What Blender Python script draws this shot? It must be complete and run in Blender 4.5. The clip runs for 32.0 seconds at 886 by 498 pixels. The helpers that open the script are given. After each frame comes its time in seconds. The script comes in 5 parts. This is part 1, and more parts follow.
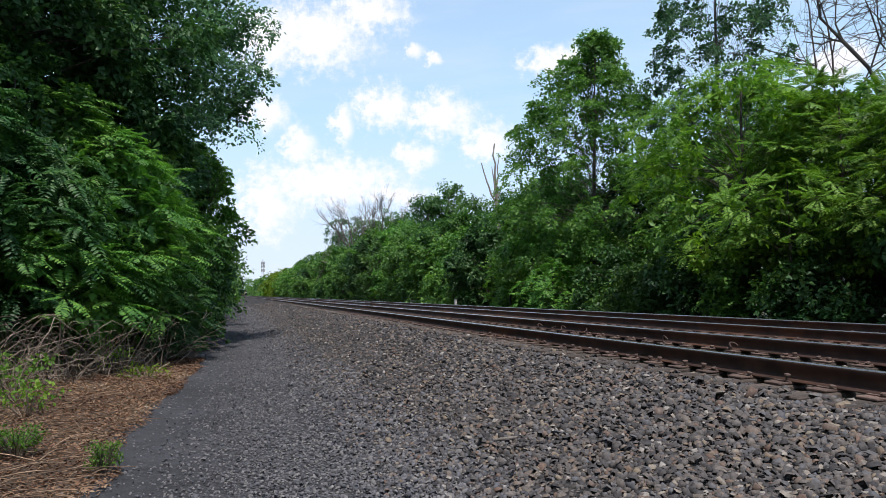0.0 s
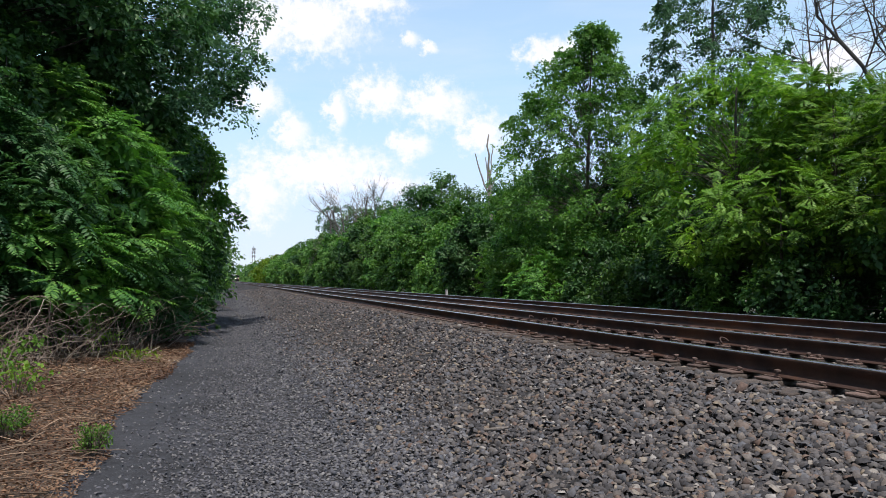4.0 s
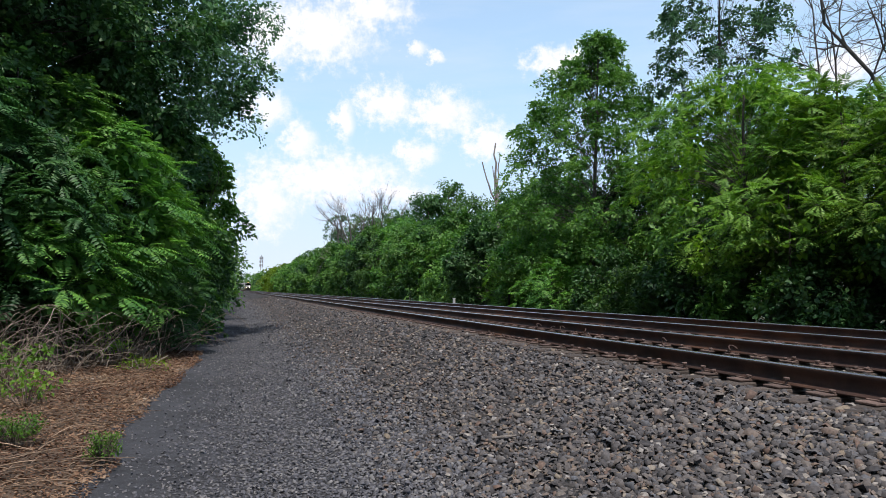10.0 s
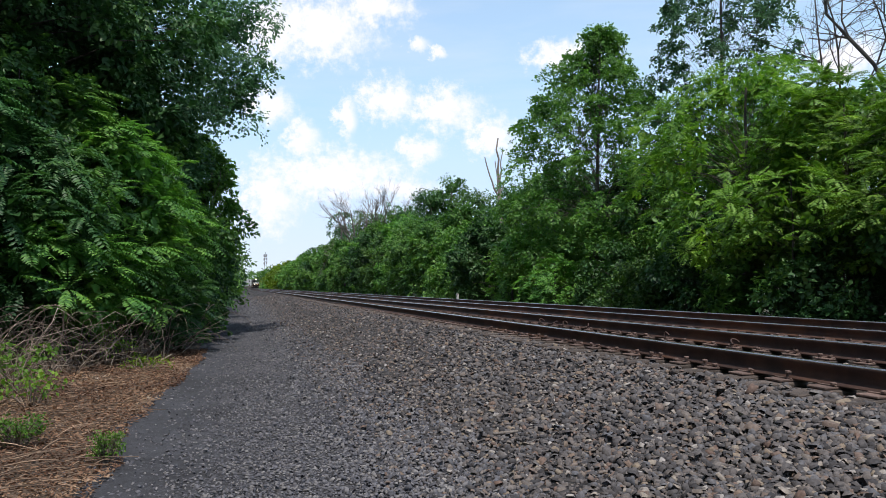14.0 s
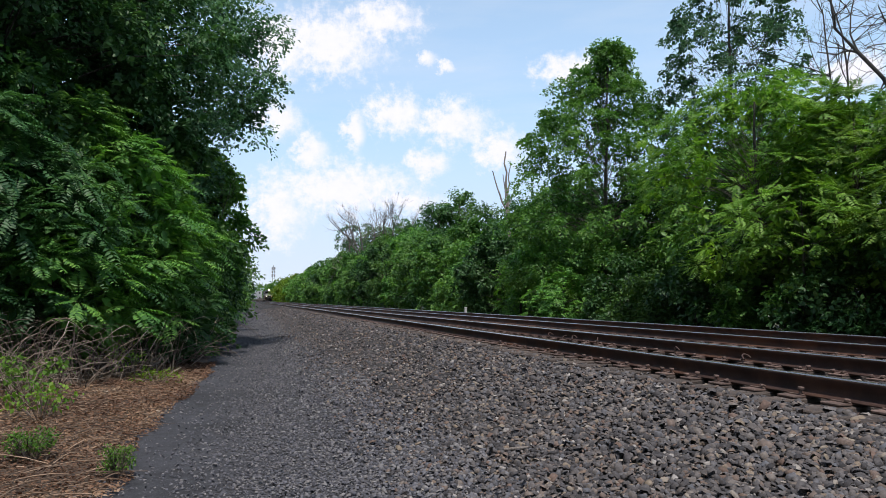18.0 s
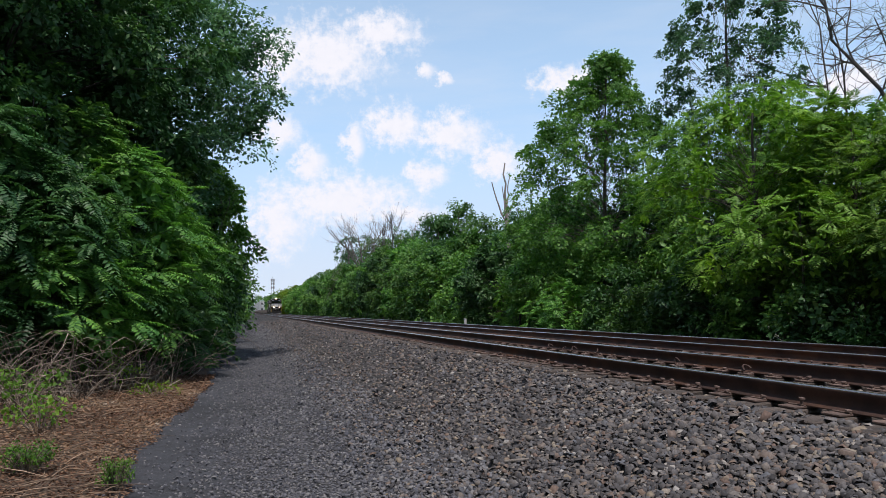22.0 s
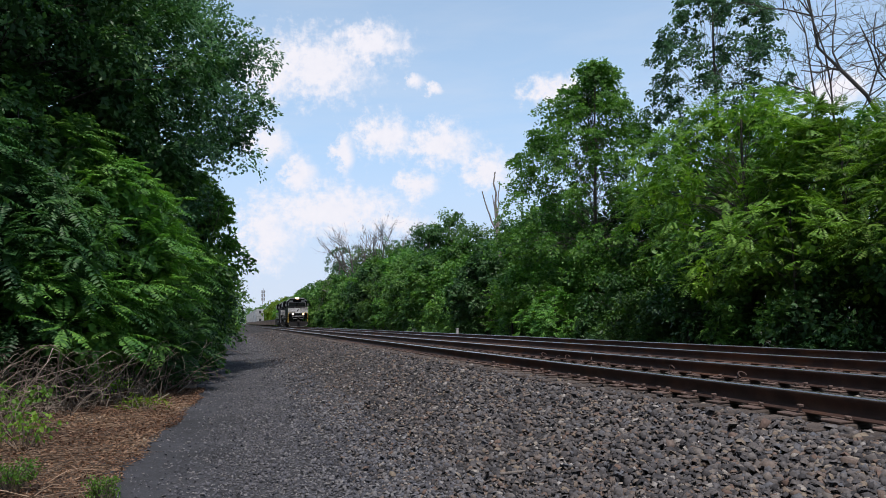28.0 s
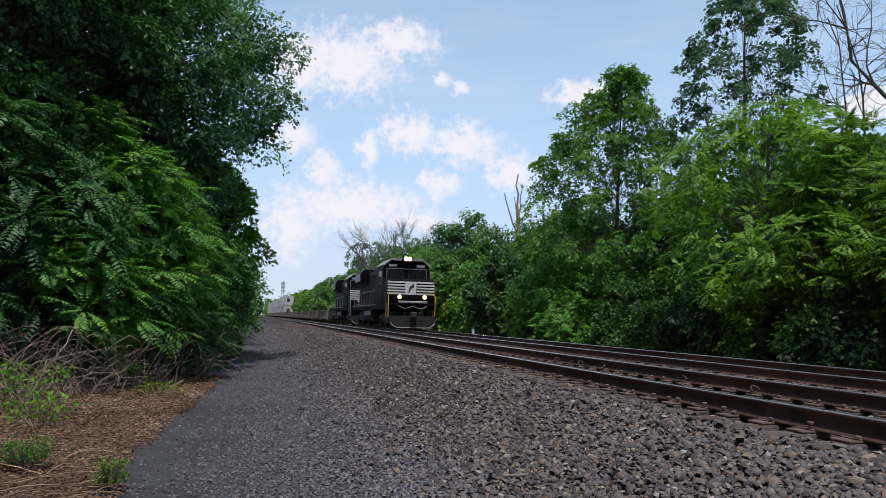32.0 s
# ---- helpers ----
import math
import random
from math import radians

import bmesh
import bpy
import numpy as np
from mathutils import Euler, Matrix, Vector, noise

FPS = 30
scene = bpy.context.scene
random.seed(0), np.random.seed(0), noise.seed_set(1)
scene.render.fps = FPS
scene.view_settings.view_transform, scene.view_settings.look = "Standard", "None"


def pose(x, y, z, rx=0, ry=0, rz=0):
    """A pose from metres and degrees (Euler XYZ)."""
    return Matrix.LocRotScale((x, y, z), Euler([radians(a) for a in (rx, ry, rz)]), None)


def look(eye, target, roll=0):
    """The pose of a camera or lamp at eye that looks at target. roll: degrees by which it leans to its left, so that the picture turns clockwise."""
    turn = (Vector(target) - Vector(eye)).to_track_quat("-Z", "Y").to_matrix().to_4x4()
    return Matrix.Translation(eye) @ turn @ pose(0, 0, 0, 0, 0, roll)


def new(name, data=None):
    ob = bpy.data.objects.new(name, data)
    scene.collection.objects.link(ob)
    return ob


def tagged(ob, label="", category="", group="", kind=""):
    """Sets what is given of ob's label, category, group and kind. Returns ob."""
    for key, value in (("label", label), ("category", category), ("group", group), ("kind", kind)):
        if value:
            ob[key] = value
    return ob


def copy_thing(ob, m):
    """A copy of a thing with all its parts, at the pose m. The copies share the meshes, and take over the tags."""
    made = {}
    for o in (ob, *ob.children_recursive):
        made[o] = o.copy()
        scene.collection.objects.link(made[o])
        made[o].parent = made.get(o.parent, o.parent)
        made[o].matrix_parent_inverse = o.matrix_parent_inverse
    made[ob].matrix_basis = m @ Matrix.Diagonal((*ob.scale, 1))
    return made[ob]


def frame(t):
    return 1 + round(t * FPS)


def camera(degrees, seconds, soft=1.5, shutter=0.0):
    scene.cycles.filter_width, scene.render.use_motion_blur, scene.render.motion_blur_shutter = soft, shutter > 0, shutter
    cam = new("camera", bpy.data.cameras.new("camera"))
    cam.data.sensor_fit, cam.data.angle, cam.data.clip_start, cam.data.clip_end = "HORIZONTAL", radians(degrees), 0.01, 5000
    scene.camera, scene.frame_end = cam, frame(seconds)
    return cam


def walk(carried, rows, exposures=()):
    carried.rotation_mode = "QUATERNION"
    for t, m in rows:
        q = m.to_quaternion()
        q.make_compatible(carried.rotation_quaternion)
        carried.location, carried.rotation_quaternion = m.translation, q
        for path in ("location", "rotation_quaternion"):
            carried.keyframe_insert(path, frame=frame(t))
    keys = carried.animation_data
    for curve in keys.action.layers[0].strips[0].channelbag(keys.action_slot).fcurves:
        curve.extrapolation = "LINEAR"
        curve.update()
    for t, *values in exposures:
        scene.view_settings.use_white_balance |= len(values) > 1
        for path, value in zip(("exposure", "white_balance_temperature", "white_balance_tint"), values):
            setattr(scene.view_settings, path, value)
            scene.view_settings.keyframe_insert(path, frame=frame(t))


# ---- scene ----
cam = camera(65.08, 32.0, soft=0.6)
ROWS = [
    (0, pose(0.023, -0.008, 1.461, 93.474, 1.045, -16.518)),
    (0.5, pose(0.005, -0.002, 1.458, 93.485, 0.984, -16.858)),
    (1, pose(0.001, -0.010, 1.455, 93.629, 0.722, -17.037)),
    (1.5, pose(-0.001, -0.001, 1.454, 93.410, 0.540, -17.046)),
    (2, pose(-0.003, 0.005, 1.451, 93.194, 0.167, -17.211)),
    (2.5, pose(0.009, 0.008, 1.458, 92.795, 0.137, -17.002)),
    (3, pose(0.003, 0.001, 1.453, 92.770, 0.062, -17.018)),
    (3.5, pose(0.000, 0.012, 1.454, 92.761, -0.095, -17.303)),
    (5.5, pose(-0.004, 0.023, 1.462, 92.198, -0.283, -17.079)),
    (6, pose(-0.001, 0.027, 1.454, 92.346, -0.116, -16.939)),
    (6.5, pose(-0.006, 0.017, 1.454, 92.209, 0.026, -16.549)),
    (7, pose(-0.008, 0.011, 1.459, 92.703, 0.055, -16.550)),
    (7.5, pose(-0.011, -0.002, 1.459, 92.905, -0.015, -16.482)),
    (8, pose(-0.011, 0.004, 1.458, 93.195, -0.096, -16.520)),
    (8.5, pose(-0.001, 0.003, 1.459, 93.235, -0.005, -16.429)),
    (9, pose(-0.000, 0.000, 1.460, 93.295, 0.097, -16.574)),
    (9.5, pose(0.005, 0.002, 1.456, 93.402, 0.084, -16.612)),
    (10, pose(-0.007, 0.001, 1.452, 93.341, -0.030, -16.676)),
    (10.5, pose(-0.003, 0.008, 1.453, 93.128, -0.068, -16.642)),
    (11, pose(0.004, 0.009, 1.452, 93.184, -0.169, -16.569)),
    (11.5, pose(-0.010, -0.001, 1.462, 93.028, -0.382, -16.606)),
    (12, pose(-0.007, 0.004, 1.457, 93.415, -0.335, -16.522)),
    (12.5, pose(0.007, -0.009, 1.452, 93.268, -0.226, -16.508)),
    (13, pose(0.051, -0.030, 1.456, 93.168, -0.063, -16.520)),
    (13.5, pose(0.059, -0.045, 1.458, 92.997, 0.224, -16.399)),
    (14, pose(0.021, -0.016, 1.461, 92.988, 0.532, -16.343)),
    (14.5, pose(0.001, 0.009, 1.461, 93.096, 0.457, -16.455)),
    (16.5, pose(0.002, -0.004, 1.462, 93.674, 0.333, -16.599)),
    (17, pose(0.003, -0.006, 1.465, 93.808, 0.354, -16.442)),
    (17.5, pose(-0.007, -0.000, 1.468, 94.015, 0.364, -16.184)),
    (18, pose(-0.002, -0.017, 1.474, 94.077, 0.409, -15.718)),
    (18.5, pose(-0.008, -0.031, 1.478, 94.592, 0.626, -15.540)),
    (19, pose(-0.011, -0.029, 1.468, 95.023, 0.669, -15.468)),
    (19.5, pose(-0.019, -0.025, 1.463, 95.363, 0.615, -15.508)),
    (20, pose(-0.009, -0.025, 1.460, 95.174, 0.640, -15.164)),
    (20.5, pose(-0.007, -0.019, 1.460, 95.073, 0.547, -15.282)),
    (21, pose(-0.007, -0.008, 1.465, 94.944, 0.442, -15.494)),
    (21.5, pose(-0.005, -0.019, 1.463, 94.774, 0.424, -15.603)),
    (22, pose(-0.006, -0.020, 1.472, 95.017, 0.561, -15.760)),
    (22.5, pose(0.000, -0.023, 1.468, 95.089, 0.610, -15.859)),
    (23, pose(-0.005, -0.023, 1.468, 95.163, 0.715, -16.221)),
    (23.5, pose(-0.008, -0.012, 1.473, 95.303, 0.729, -16.592)),
    (24, pose(0.003, -0.010, 1.477, 95.374, 0.758, -16.511)),
    (24.5, pose(0.020, -0.026, 1.468, 95.380, 0.776, -15.999)),
    (25, pose(0.025, -0.041, 1.475, 95.037, 0.904, -15.673)),
    (25.5, pose(0.032, -0.044, 1.483, 95.412, 1.120, -15.673)),
    (27.5, pose(0.002, 0.064, 1.472, 95.784, 1.186, -15.910)),
    (28, pose(0.010, 0.084, 1.472, 95.800, 1.211, -16.456)),
    (28.5, pose(0.061, 0.050, 1.478, 95.964, 0.893, -15.931)),
    (29, pose(0.073, 0.027, 1.478, 95.994, 0.464, -15.490)),
    (29.5, pose(0.072, 0.035, 1.479, 96.075, 0.153, -15.075)),
    (30, pose(0.053, 0.039, 1.477, 96.127, -0.092, -14.794)),
    (30.5, pose(0.051, 0.040, 1.472, 96.171, -0.287, -14.624)),
    (31, pose(0.053, 0.039, 1.478, 95.930, -0.604, -14.589)),
    (31.5, pose(0.063, 0.034, 1.473, 95.837, -1.061, -14.662)),
    (32, pose(0.059, 0.037, 1.475, 95.755, -1.416, -15.029)),
]
walk(cam, ROWS, exposures=[(0, 0.08, 6450, 13), (14, 0.07, 6430, 13), (20, -0.07, 6420, 14.5), (32, -0.17, 6410, 15)])

# ---- light ----
SUN_AZ, SUN_EL = radians(186), radians(69)
sun_way = Vector((math.sin(SUN_AZ) * math.cos(SUN_EL), math.cos(SUN_AZ) * math.cos(SUN_EL), math.sin(SUN_EL)))
sun_data = bpy.data.lights.new("sun", "SUN")
sun_data.energy, sun_data.angle, sun_data.color = 4.2, radians(0.6), (1.0, 0.95, 0.87)
sun = new("sun", sun_data)
sun.matrix_world = look(sun_way * 200, (0, 0, 0))

# (azimuth, elevation, half width, half height) of each cloud, in degrees
CLOUDS = [(6.1, 20.4, 4.4, 2.5), (10.7, 22.3, 3.3, 1.4), (2.4, 20.0, 2.7, 2.5), (11.8, 15.1, 2.3, 1.7), (16.6, 14.4, 2.8, 1.8),
          (14.3, 19.4, 0.9, 0.6), (15.9, 18.8, 0.7, 0.4), (8.4, 13.6, 0.9, 1.6), (4.8, 11.9, 1.3, 1.6), (2.3, 14.4, 1.8, 1.3),
          (7.3, 9.0, 5.8, 2.0), (2.2, 7.3, 2.0, 2.7), (14.5, 11.0, 1.6, 1.1), (20.4, 12.1, 2.1, 1.6), (26.3, 18.3, 2.7, 1.1),
          (46.9, 15.8, 2.1, 1.3), (12.7, 8.0, 2.8, 0.9)]


def node(nt, kind, props=None, **links):
    """A node; props sets its attributes, links its inputs by index (i0, i1, ...) to values or sockets."""
    n = nt.nodes.new(kind)
    for k, v in (props or {}).items():
        setattr(n, k, v)
    for k, v in links.items():
        s = n.inputs[int(k[1:])]
        if isinstance(v, bpy.types.NodeSocket):
            nt.links.new(v, s)
        else:
            s.default_value = v
    return n


def math_node(nt, op, a, b=0.0, clamp=False):
    return node(nt, "ShaderNodeMath", {"operation": op, "use_clamp": clamp}, i0=a, i1=b).outputs[0]


def mix_color(nt, fac, a, b, blend="MIX"):
    n = nt.nodes.new("ShaderNodeMix")
    n.data_type, n.blend_type = "RGBA", blend
    for s, v in ((n.inputs[0], fac), (n.inputs[6], a), (n.inputs[7], b)):
        if isinstance(v, bpy.types.NodeSocket):
            nt.links.new(v, s)
        elif s.type == "RGBA":
            s.default_value = (*v[:3], 1)
        else:
            s.default_value = v
    return n.outputs[2]


def ramp(nt, fac, stops):
    n = nt.nodes.new("ShaderNodeValToRGB")
    el = n.color_ramp.elements
    while len(el) < len(stops):
        el.new(0.5)
    for e, (p, c) in zip(el, stops):
        e.position, e.color = p, (*c, 1)
    nt.links.new(fac, n.inputs[0])
    return n.outputs[0]


def make_world():
    w = bpy.data.worlds.new("sky")
    w.use_nodes = True
    scene.world = w
    nt = w.node_tree
    nt.nodes.clear()
    sky = node(nt, "ShaderNodeTexSky", {"sky_type": "NISHITA", "sun_disc": False, "sun_elevation": SUN_EL, "sun_rotation": SUN_AZ,
                                        "air_density": 1.0, "dust_density": 1.2, "ozone_density": 1.0})
    coord = node(nt, "ShaderNodeTexCoord").outputs["Generated"]
    sep = node(nt, "ShaderNodeSeparateXYZ", i0=coord)
    az = math_node(nt, "MULTIPLY", math_node(nt, "ARCTAN2", sep.outputs[0], sep.outputs[1]), 180 / math.pi)
    el = math_node(nt, "MULTIPLY", math_node(nt, "ARCSINE", sep.outputs[2]), 180 / math.pi)
    flat = node(nt, "ShaderNodeCombineXYZ", i0=az, i1=el).outputs[0]
    big = node(nt, "ShaderNodeTexNoise", {"normalize": True}, i0=flat, i2=0.55, i3=5.0, i4=0.62)
    warp = node(nt, "ShaderNodeVectorMath", {"operation": "MULTIPLY_ADD"}, i0=big.outputs["Color"], i1=(3.2, 2.0, 0), i2=flat).outputs[0]
    warp = node(nt, "ShaderNodeVectorMath", {"operation": "ADD"}, i0=warp, i1=(-1.6, -1.0, 0)).outputs[0]
    cover = None
    for a, e, ra, re in CLOUDS:
        q = node(nt, "ShaderNodeVectorMath", {"operation": "SUBTRACT"}, i0=warp, i1=(a, e, 0)).outputs[0]
        q = node(nt, "ShaderNodeVectorMath", {"operation": "MULTIPLY"}, i0=q, i1=(1 / ra, 1 / re, 0)).outputs[0]
        d = node(nt, "ShaderNodeVectorMath", {"operation": "LENGTH"}, i0=q).outputs["Value"]
        blob = math_node(nt, "SUBTRACT", 1.25, d)
        cover = blob if cover is None else math_node(nt, "MAXIMUM", cover, blob)
    # scattered cloud over the rest of the sky
    wide = node(nt, "ShaderNodeTexNoise", None, i0=coord, i2=3.5, i3=6.0, i4=0.6).outputs["Fac"]
    rest = math_node(nt, "MULTIPLY", math_node(nt, "SUBTRACT", wide, 0.6), 4.0)
    inside = math_node(nt, "MULTIPLY", math_node(nt, "LESS_THAN", math_node(nt, "ABSOLUTE", math_node(nt, "SUBTRACT", az, 22.0)), 34.0),
                       math_node(nt, "LESS_THAN", el, 28.0))
    rest = math_node(nt, "SUBTRACT", rest, math_node(nt, "MULTIPLY", inside, 5.0))
    cover = math_node(nt, "MAXIMUM", cover, rest)
    fine = node(nt, "ShaderNodeTexNoise", None, i0=flat, i2=1.1, i3=9.0, i4=0.66).outputs["Fac"]
    cover = math_node(nt, "ADD", cover, math_node(nt, "MULTIPLY", math_node(nt, "SUBTRACT", fine, 0.55), 2.5))
    mask = node(nt, "ShaderNodeMapRange", {"interpolation_type": "SMOOTHSTEP"}, i0=cover, i1=-0.35, i2=0.85).outputs[0]
    # haze that pales the blue towards the horizon, streaked with thin high cloud
    veil = node(nt, "ShaderNodeTexNoise", None, i0=node(nt, "ShaderNodeVectorMath", {"operation": "MULTIPLY"}, i0=flat, i1=(0.06, 0.3, 0)).outputs[0],
                i2=1.0, i3=6.0, i4=0.6).outputs["Fac"]
    veil = node(nt, "ShaderNodeMapRange", None, i0=veil, i1=0.4, i2=0.75, i3=0.0, i4=0.35).outputs[0]
    haze = node(nt, "ShaderNodeMapRange", None, i0=el, i1=10.0, i2=54.0, i3=0.94, i4=0.05).outputs[0]
    low = node(nt, "ShaderNodeMapRange", None, i0=el, i1=0.0, i2=14.0, i3=0.8, i4=0.0).outputs[0]
    blue = mix_color(nt, haze, sky.outputs[0], (5.7, 8.5, 11.6))
    blue = mix_color(nt, math_node(nt, "MAXIMUM", math_node(nt, "MULTIPLY", veil, haze), low), blue, (8.3, 8.9, 9.5))
    white = mix_color(nt, fine, (9.0, 9.3, 10.0), (10.6, 10.6, 10.8))
    col = mix_color(nt, mask, blue, white)
    bg = node(nt, "ShaderNodeBackground", None, i0=col, i1=SKY)
    nt.links.new(bg.outputs[0], node(nt, "ShaderNodeOutputWorld").inputs[0])


SKY = 0.1
make_world()

# ---- materials ----


def blank(name):
    m = bpy.data.materials.new(name)
    m.use_nodes = True
    nt = m.node_tree
    nt.nodes.clear()
    out = node(nt, "ShaderNodeOutputMaterial")
    b = node(nt, "ShaderNodeBsdfPrincipled")
    nt.links.new(b.outputs[0], out.inputs[0])
    return m, nt, b, out


def surface(name, stops, scale, rough=0.8, metal=0.0, bump=0.3, fine=8.0, stain=None, spread=0.0, per="", stretch=(1, 1, 1), depth=0.01):
    """A weathered surface: a coarse colour ramp, fine grain, an optional stain colour at a larger scale, and relief."""
    m, nt, b, _ = blank(name)
    co = node(nt, "ShaderNodeTexCoord").outputs["Object"]
    co = node(nt, "ShaderNodeVectorMath", {"operation": "MULTIPLY"}, i0=co, i1=stretch).outputs[0]
    n1 = node(nt, "ShaderNodeTexNoise", None, i0=co, i2=scale, i3=6.0, i4=0.6).outputs["Fac"]
    n2 = node(nt, "ShaderNodeTexNoise", None, i0=co, i2=scale * fine, i3=4.0, i4=0.65).outputs["Fac"]
    col = ramp(nt, n1, stops)
    grain = node(nt, "ShaderNodeMapRange", None, i0=n2, i1=0.25, i2=0.75, i3=0.72, i4=1.25).outputs[0]
    col = mix_color(nt, 1.0, col, grain, "MULTIPLY")
    if stain:
        n3 = node(nt, "ShaderNodeTexNoise", None, i0=co, i2=scale * 0.21, i3=5.0, i4=0.6).outputs["Fac"]
        f = node(nt, "ShaderNodeMapRange", None, i0=n3, i1=0.5, i2=0.68).outputs[0]
        col = mix_color(nt, f, col, stain)
    if per:
        r = node(nt, "ShaderNodeObjectInfo").outputs["Random"] if per == "object" else node(nt, "ShaderNodeNewGeometry").outputs["Random Per Island"]
        v = node(nt, "ShaderNodeMapRange", None, i0=r, i3=1 - spread, i4=1 + spread).outputs[0]
        col = mix_color(nt, 1.0, col, v, "MULTIPLY")
    nt.links.new(col, b.inputs["Base Color"])
    rv = node(nt, "ShaderNodeMapRange", None, i0=n2, i3=max(0.05, rough - 0.1), i4=min(1.0, rough + 0.1)).outputs[0]
    nt.links.new(rv, b.inputs["Roughness"])
    b.inputs["Metallic"].default_value = metal
    if bump:
        bn = node(nt, "ShaderNodeBump", None, i0=bump, i1=depth)
        nt.links.new(math_node(nt, "ADD", n1, n2), bn.inputs["Height"])
        nt.links.new(bn.outputs[0], b.inputs["Normal"])
    return m


def leaf_material(name, stops, glow, through_part=0.35, rough=0.47):
    """Leaves: each one its own green, some light coming through."""
    m, nt, b, out = blank(name)
    g = node(nt, "ShaderNodeNewGeometry")
    r = g.outputs["Random Per Island"]
    pos = node(nt, "ShaderNodeTexNoise", None, i0=g.outputs["Position"], i2=0.7, i3=4.0).outputs["Fac"]
    pos = node(nt, "ShaderNodeMapRange", None, i0=pos, i1=0.34, i2=0.66, i3=0.0, i4=0.5).outputs[0]
    f = math_node(nt, "ADD", math_node(nt, "MULTIPLY", r, 0.5), pos)
    col = ramp(nt, f, stops)
    o = node(nt, "ShaderNodeMapRange", None, i0=node(nt, "ShaderNodeObjectInfo").outputs["Random"], i3=0.68, i4=1.3).outputs[0]
    col = mix_color(nt, 1.0, col, o, "MULTIPLY")
    nt.links.new(col, b.inputs["Base Color"])
    b.inputs["Roughness"].default_value = rough
    b.inputs["Specular IOR Level"].default_value = 0.28
    t = node(nt, "ShaderNodeBsdfTranslucent", None, i0=mix_color(nt, 1.0, col, glow, "MULTIPLY"))
    mx = node(nt, "ShaderNodeMixShader", None, i0=through_part, i1=b.outputs[0], i2=t.outputs[0])
    nt.links.new(mx.outputs[0], out.inputs[0])
    return m


def plain(name, color, rough=0.5, metal=0.0, emit=0.0, emit_color=None):
    m, nt, b, _ = blank(name)
    b.inputs["Base Color"].default_value = (*color, 1)
    b.inputs["Roughness"].default_value, b.inputs["Metallic"].default_value = rough, metal
    if emit:
        b.inputs["Emission Color"].default_value = (*(emit_color or color), 1)
        b.inputs["Emission Strength"].default_value = emit
    return m



M = {}
STONE = [(0.0, (0.036, 0.035, 0.038)), (0.22, (0.066, 0.062, 0.064)), (0.4, (0.09, 0.084, 0.085)), (0.55, (0.118, 0.103, 0.096)), (0.68, (0.1, 0.104, 0.118)), (0.8, (0.158, 0.136, 0.12)), (0.88, (0.13, 0.088, 0.072)), (0.95, (0.2, 0.165, 0.125)), (1.0, (0.29, 0.275, 0.265))]
FINE = [(0.0, (0.045, 0.046, 0.055)), (0.35, (0.084, 0.086, 0.099)), (0.6, (0.122, 0.122, 0.138)), (0.85, (0.16, 0.155, 0.157)), (1.0, (0.2, 0.196, 0.198))]


def cells(nt, co, cell, stops):
    """Colour and relief of broken stone of one size, with shade painted into the gaps."""
    v = node(nt, "ShaderNodeTexVoronoi", {"feature": "F1"}, i0=co, i2=1 / cell)
    r = node(nt, "ShaderNodeSeparateColor", None, i0=v.outputs["Color"]).outputs[0]
    n = node(nt, "ShaderNodeTexNoise", None, i0=co, i2=0.9, i3=5.0).outputs["Fac"]
    col = ramp(nt, math_node(nt, "ADD", math_node(nt, "MULTIPLY", r, 0.7), math_node(nt, "MULTIPLY", n, 0.3)), stops)
    # contact shade between stones, painted as darker cell rims
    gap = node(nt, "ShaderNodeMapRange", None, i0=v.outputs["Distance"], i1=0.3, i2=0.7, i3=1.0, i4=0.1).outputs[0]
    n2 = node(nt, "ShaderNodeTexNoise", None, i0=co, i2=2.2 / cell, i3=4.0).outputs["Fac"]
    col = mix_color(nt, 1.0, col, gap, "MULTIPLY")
    h = math_node(nt, "ADD", math_node(nt, "SUBTRACT", 1.0, v.outputs["Distance"]), math_node(nt, "MULTIPLY", n2, 0.4))
    return col, math_node(nt, "MULTIPLY", h, cell * 14)


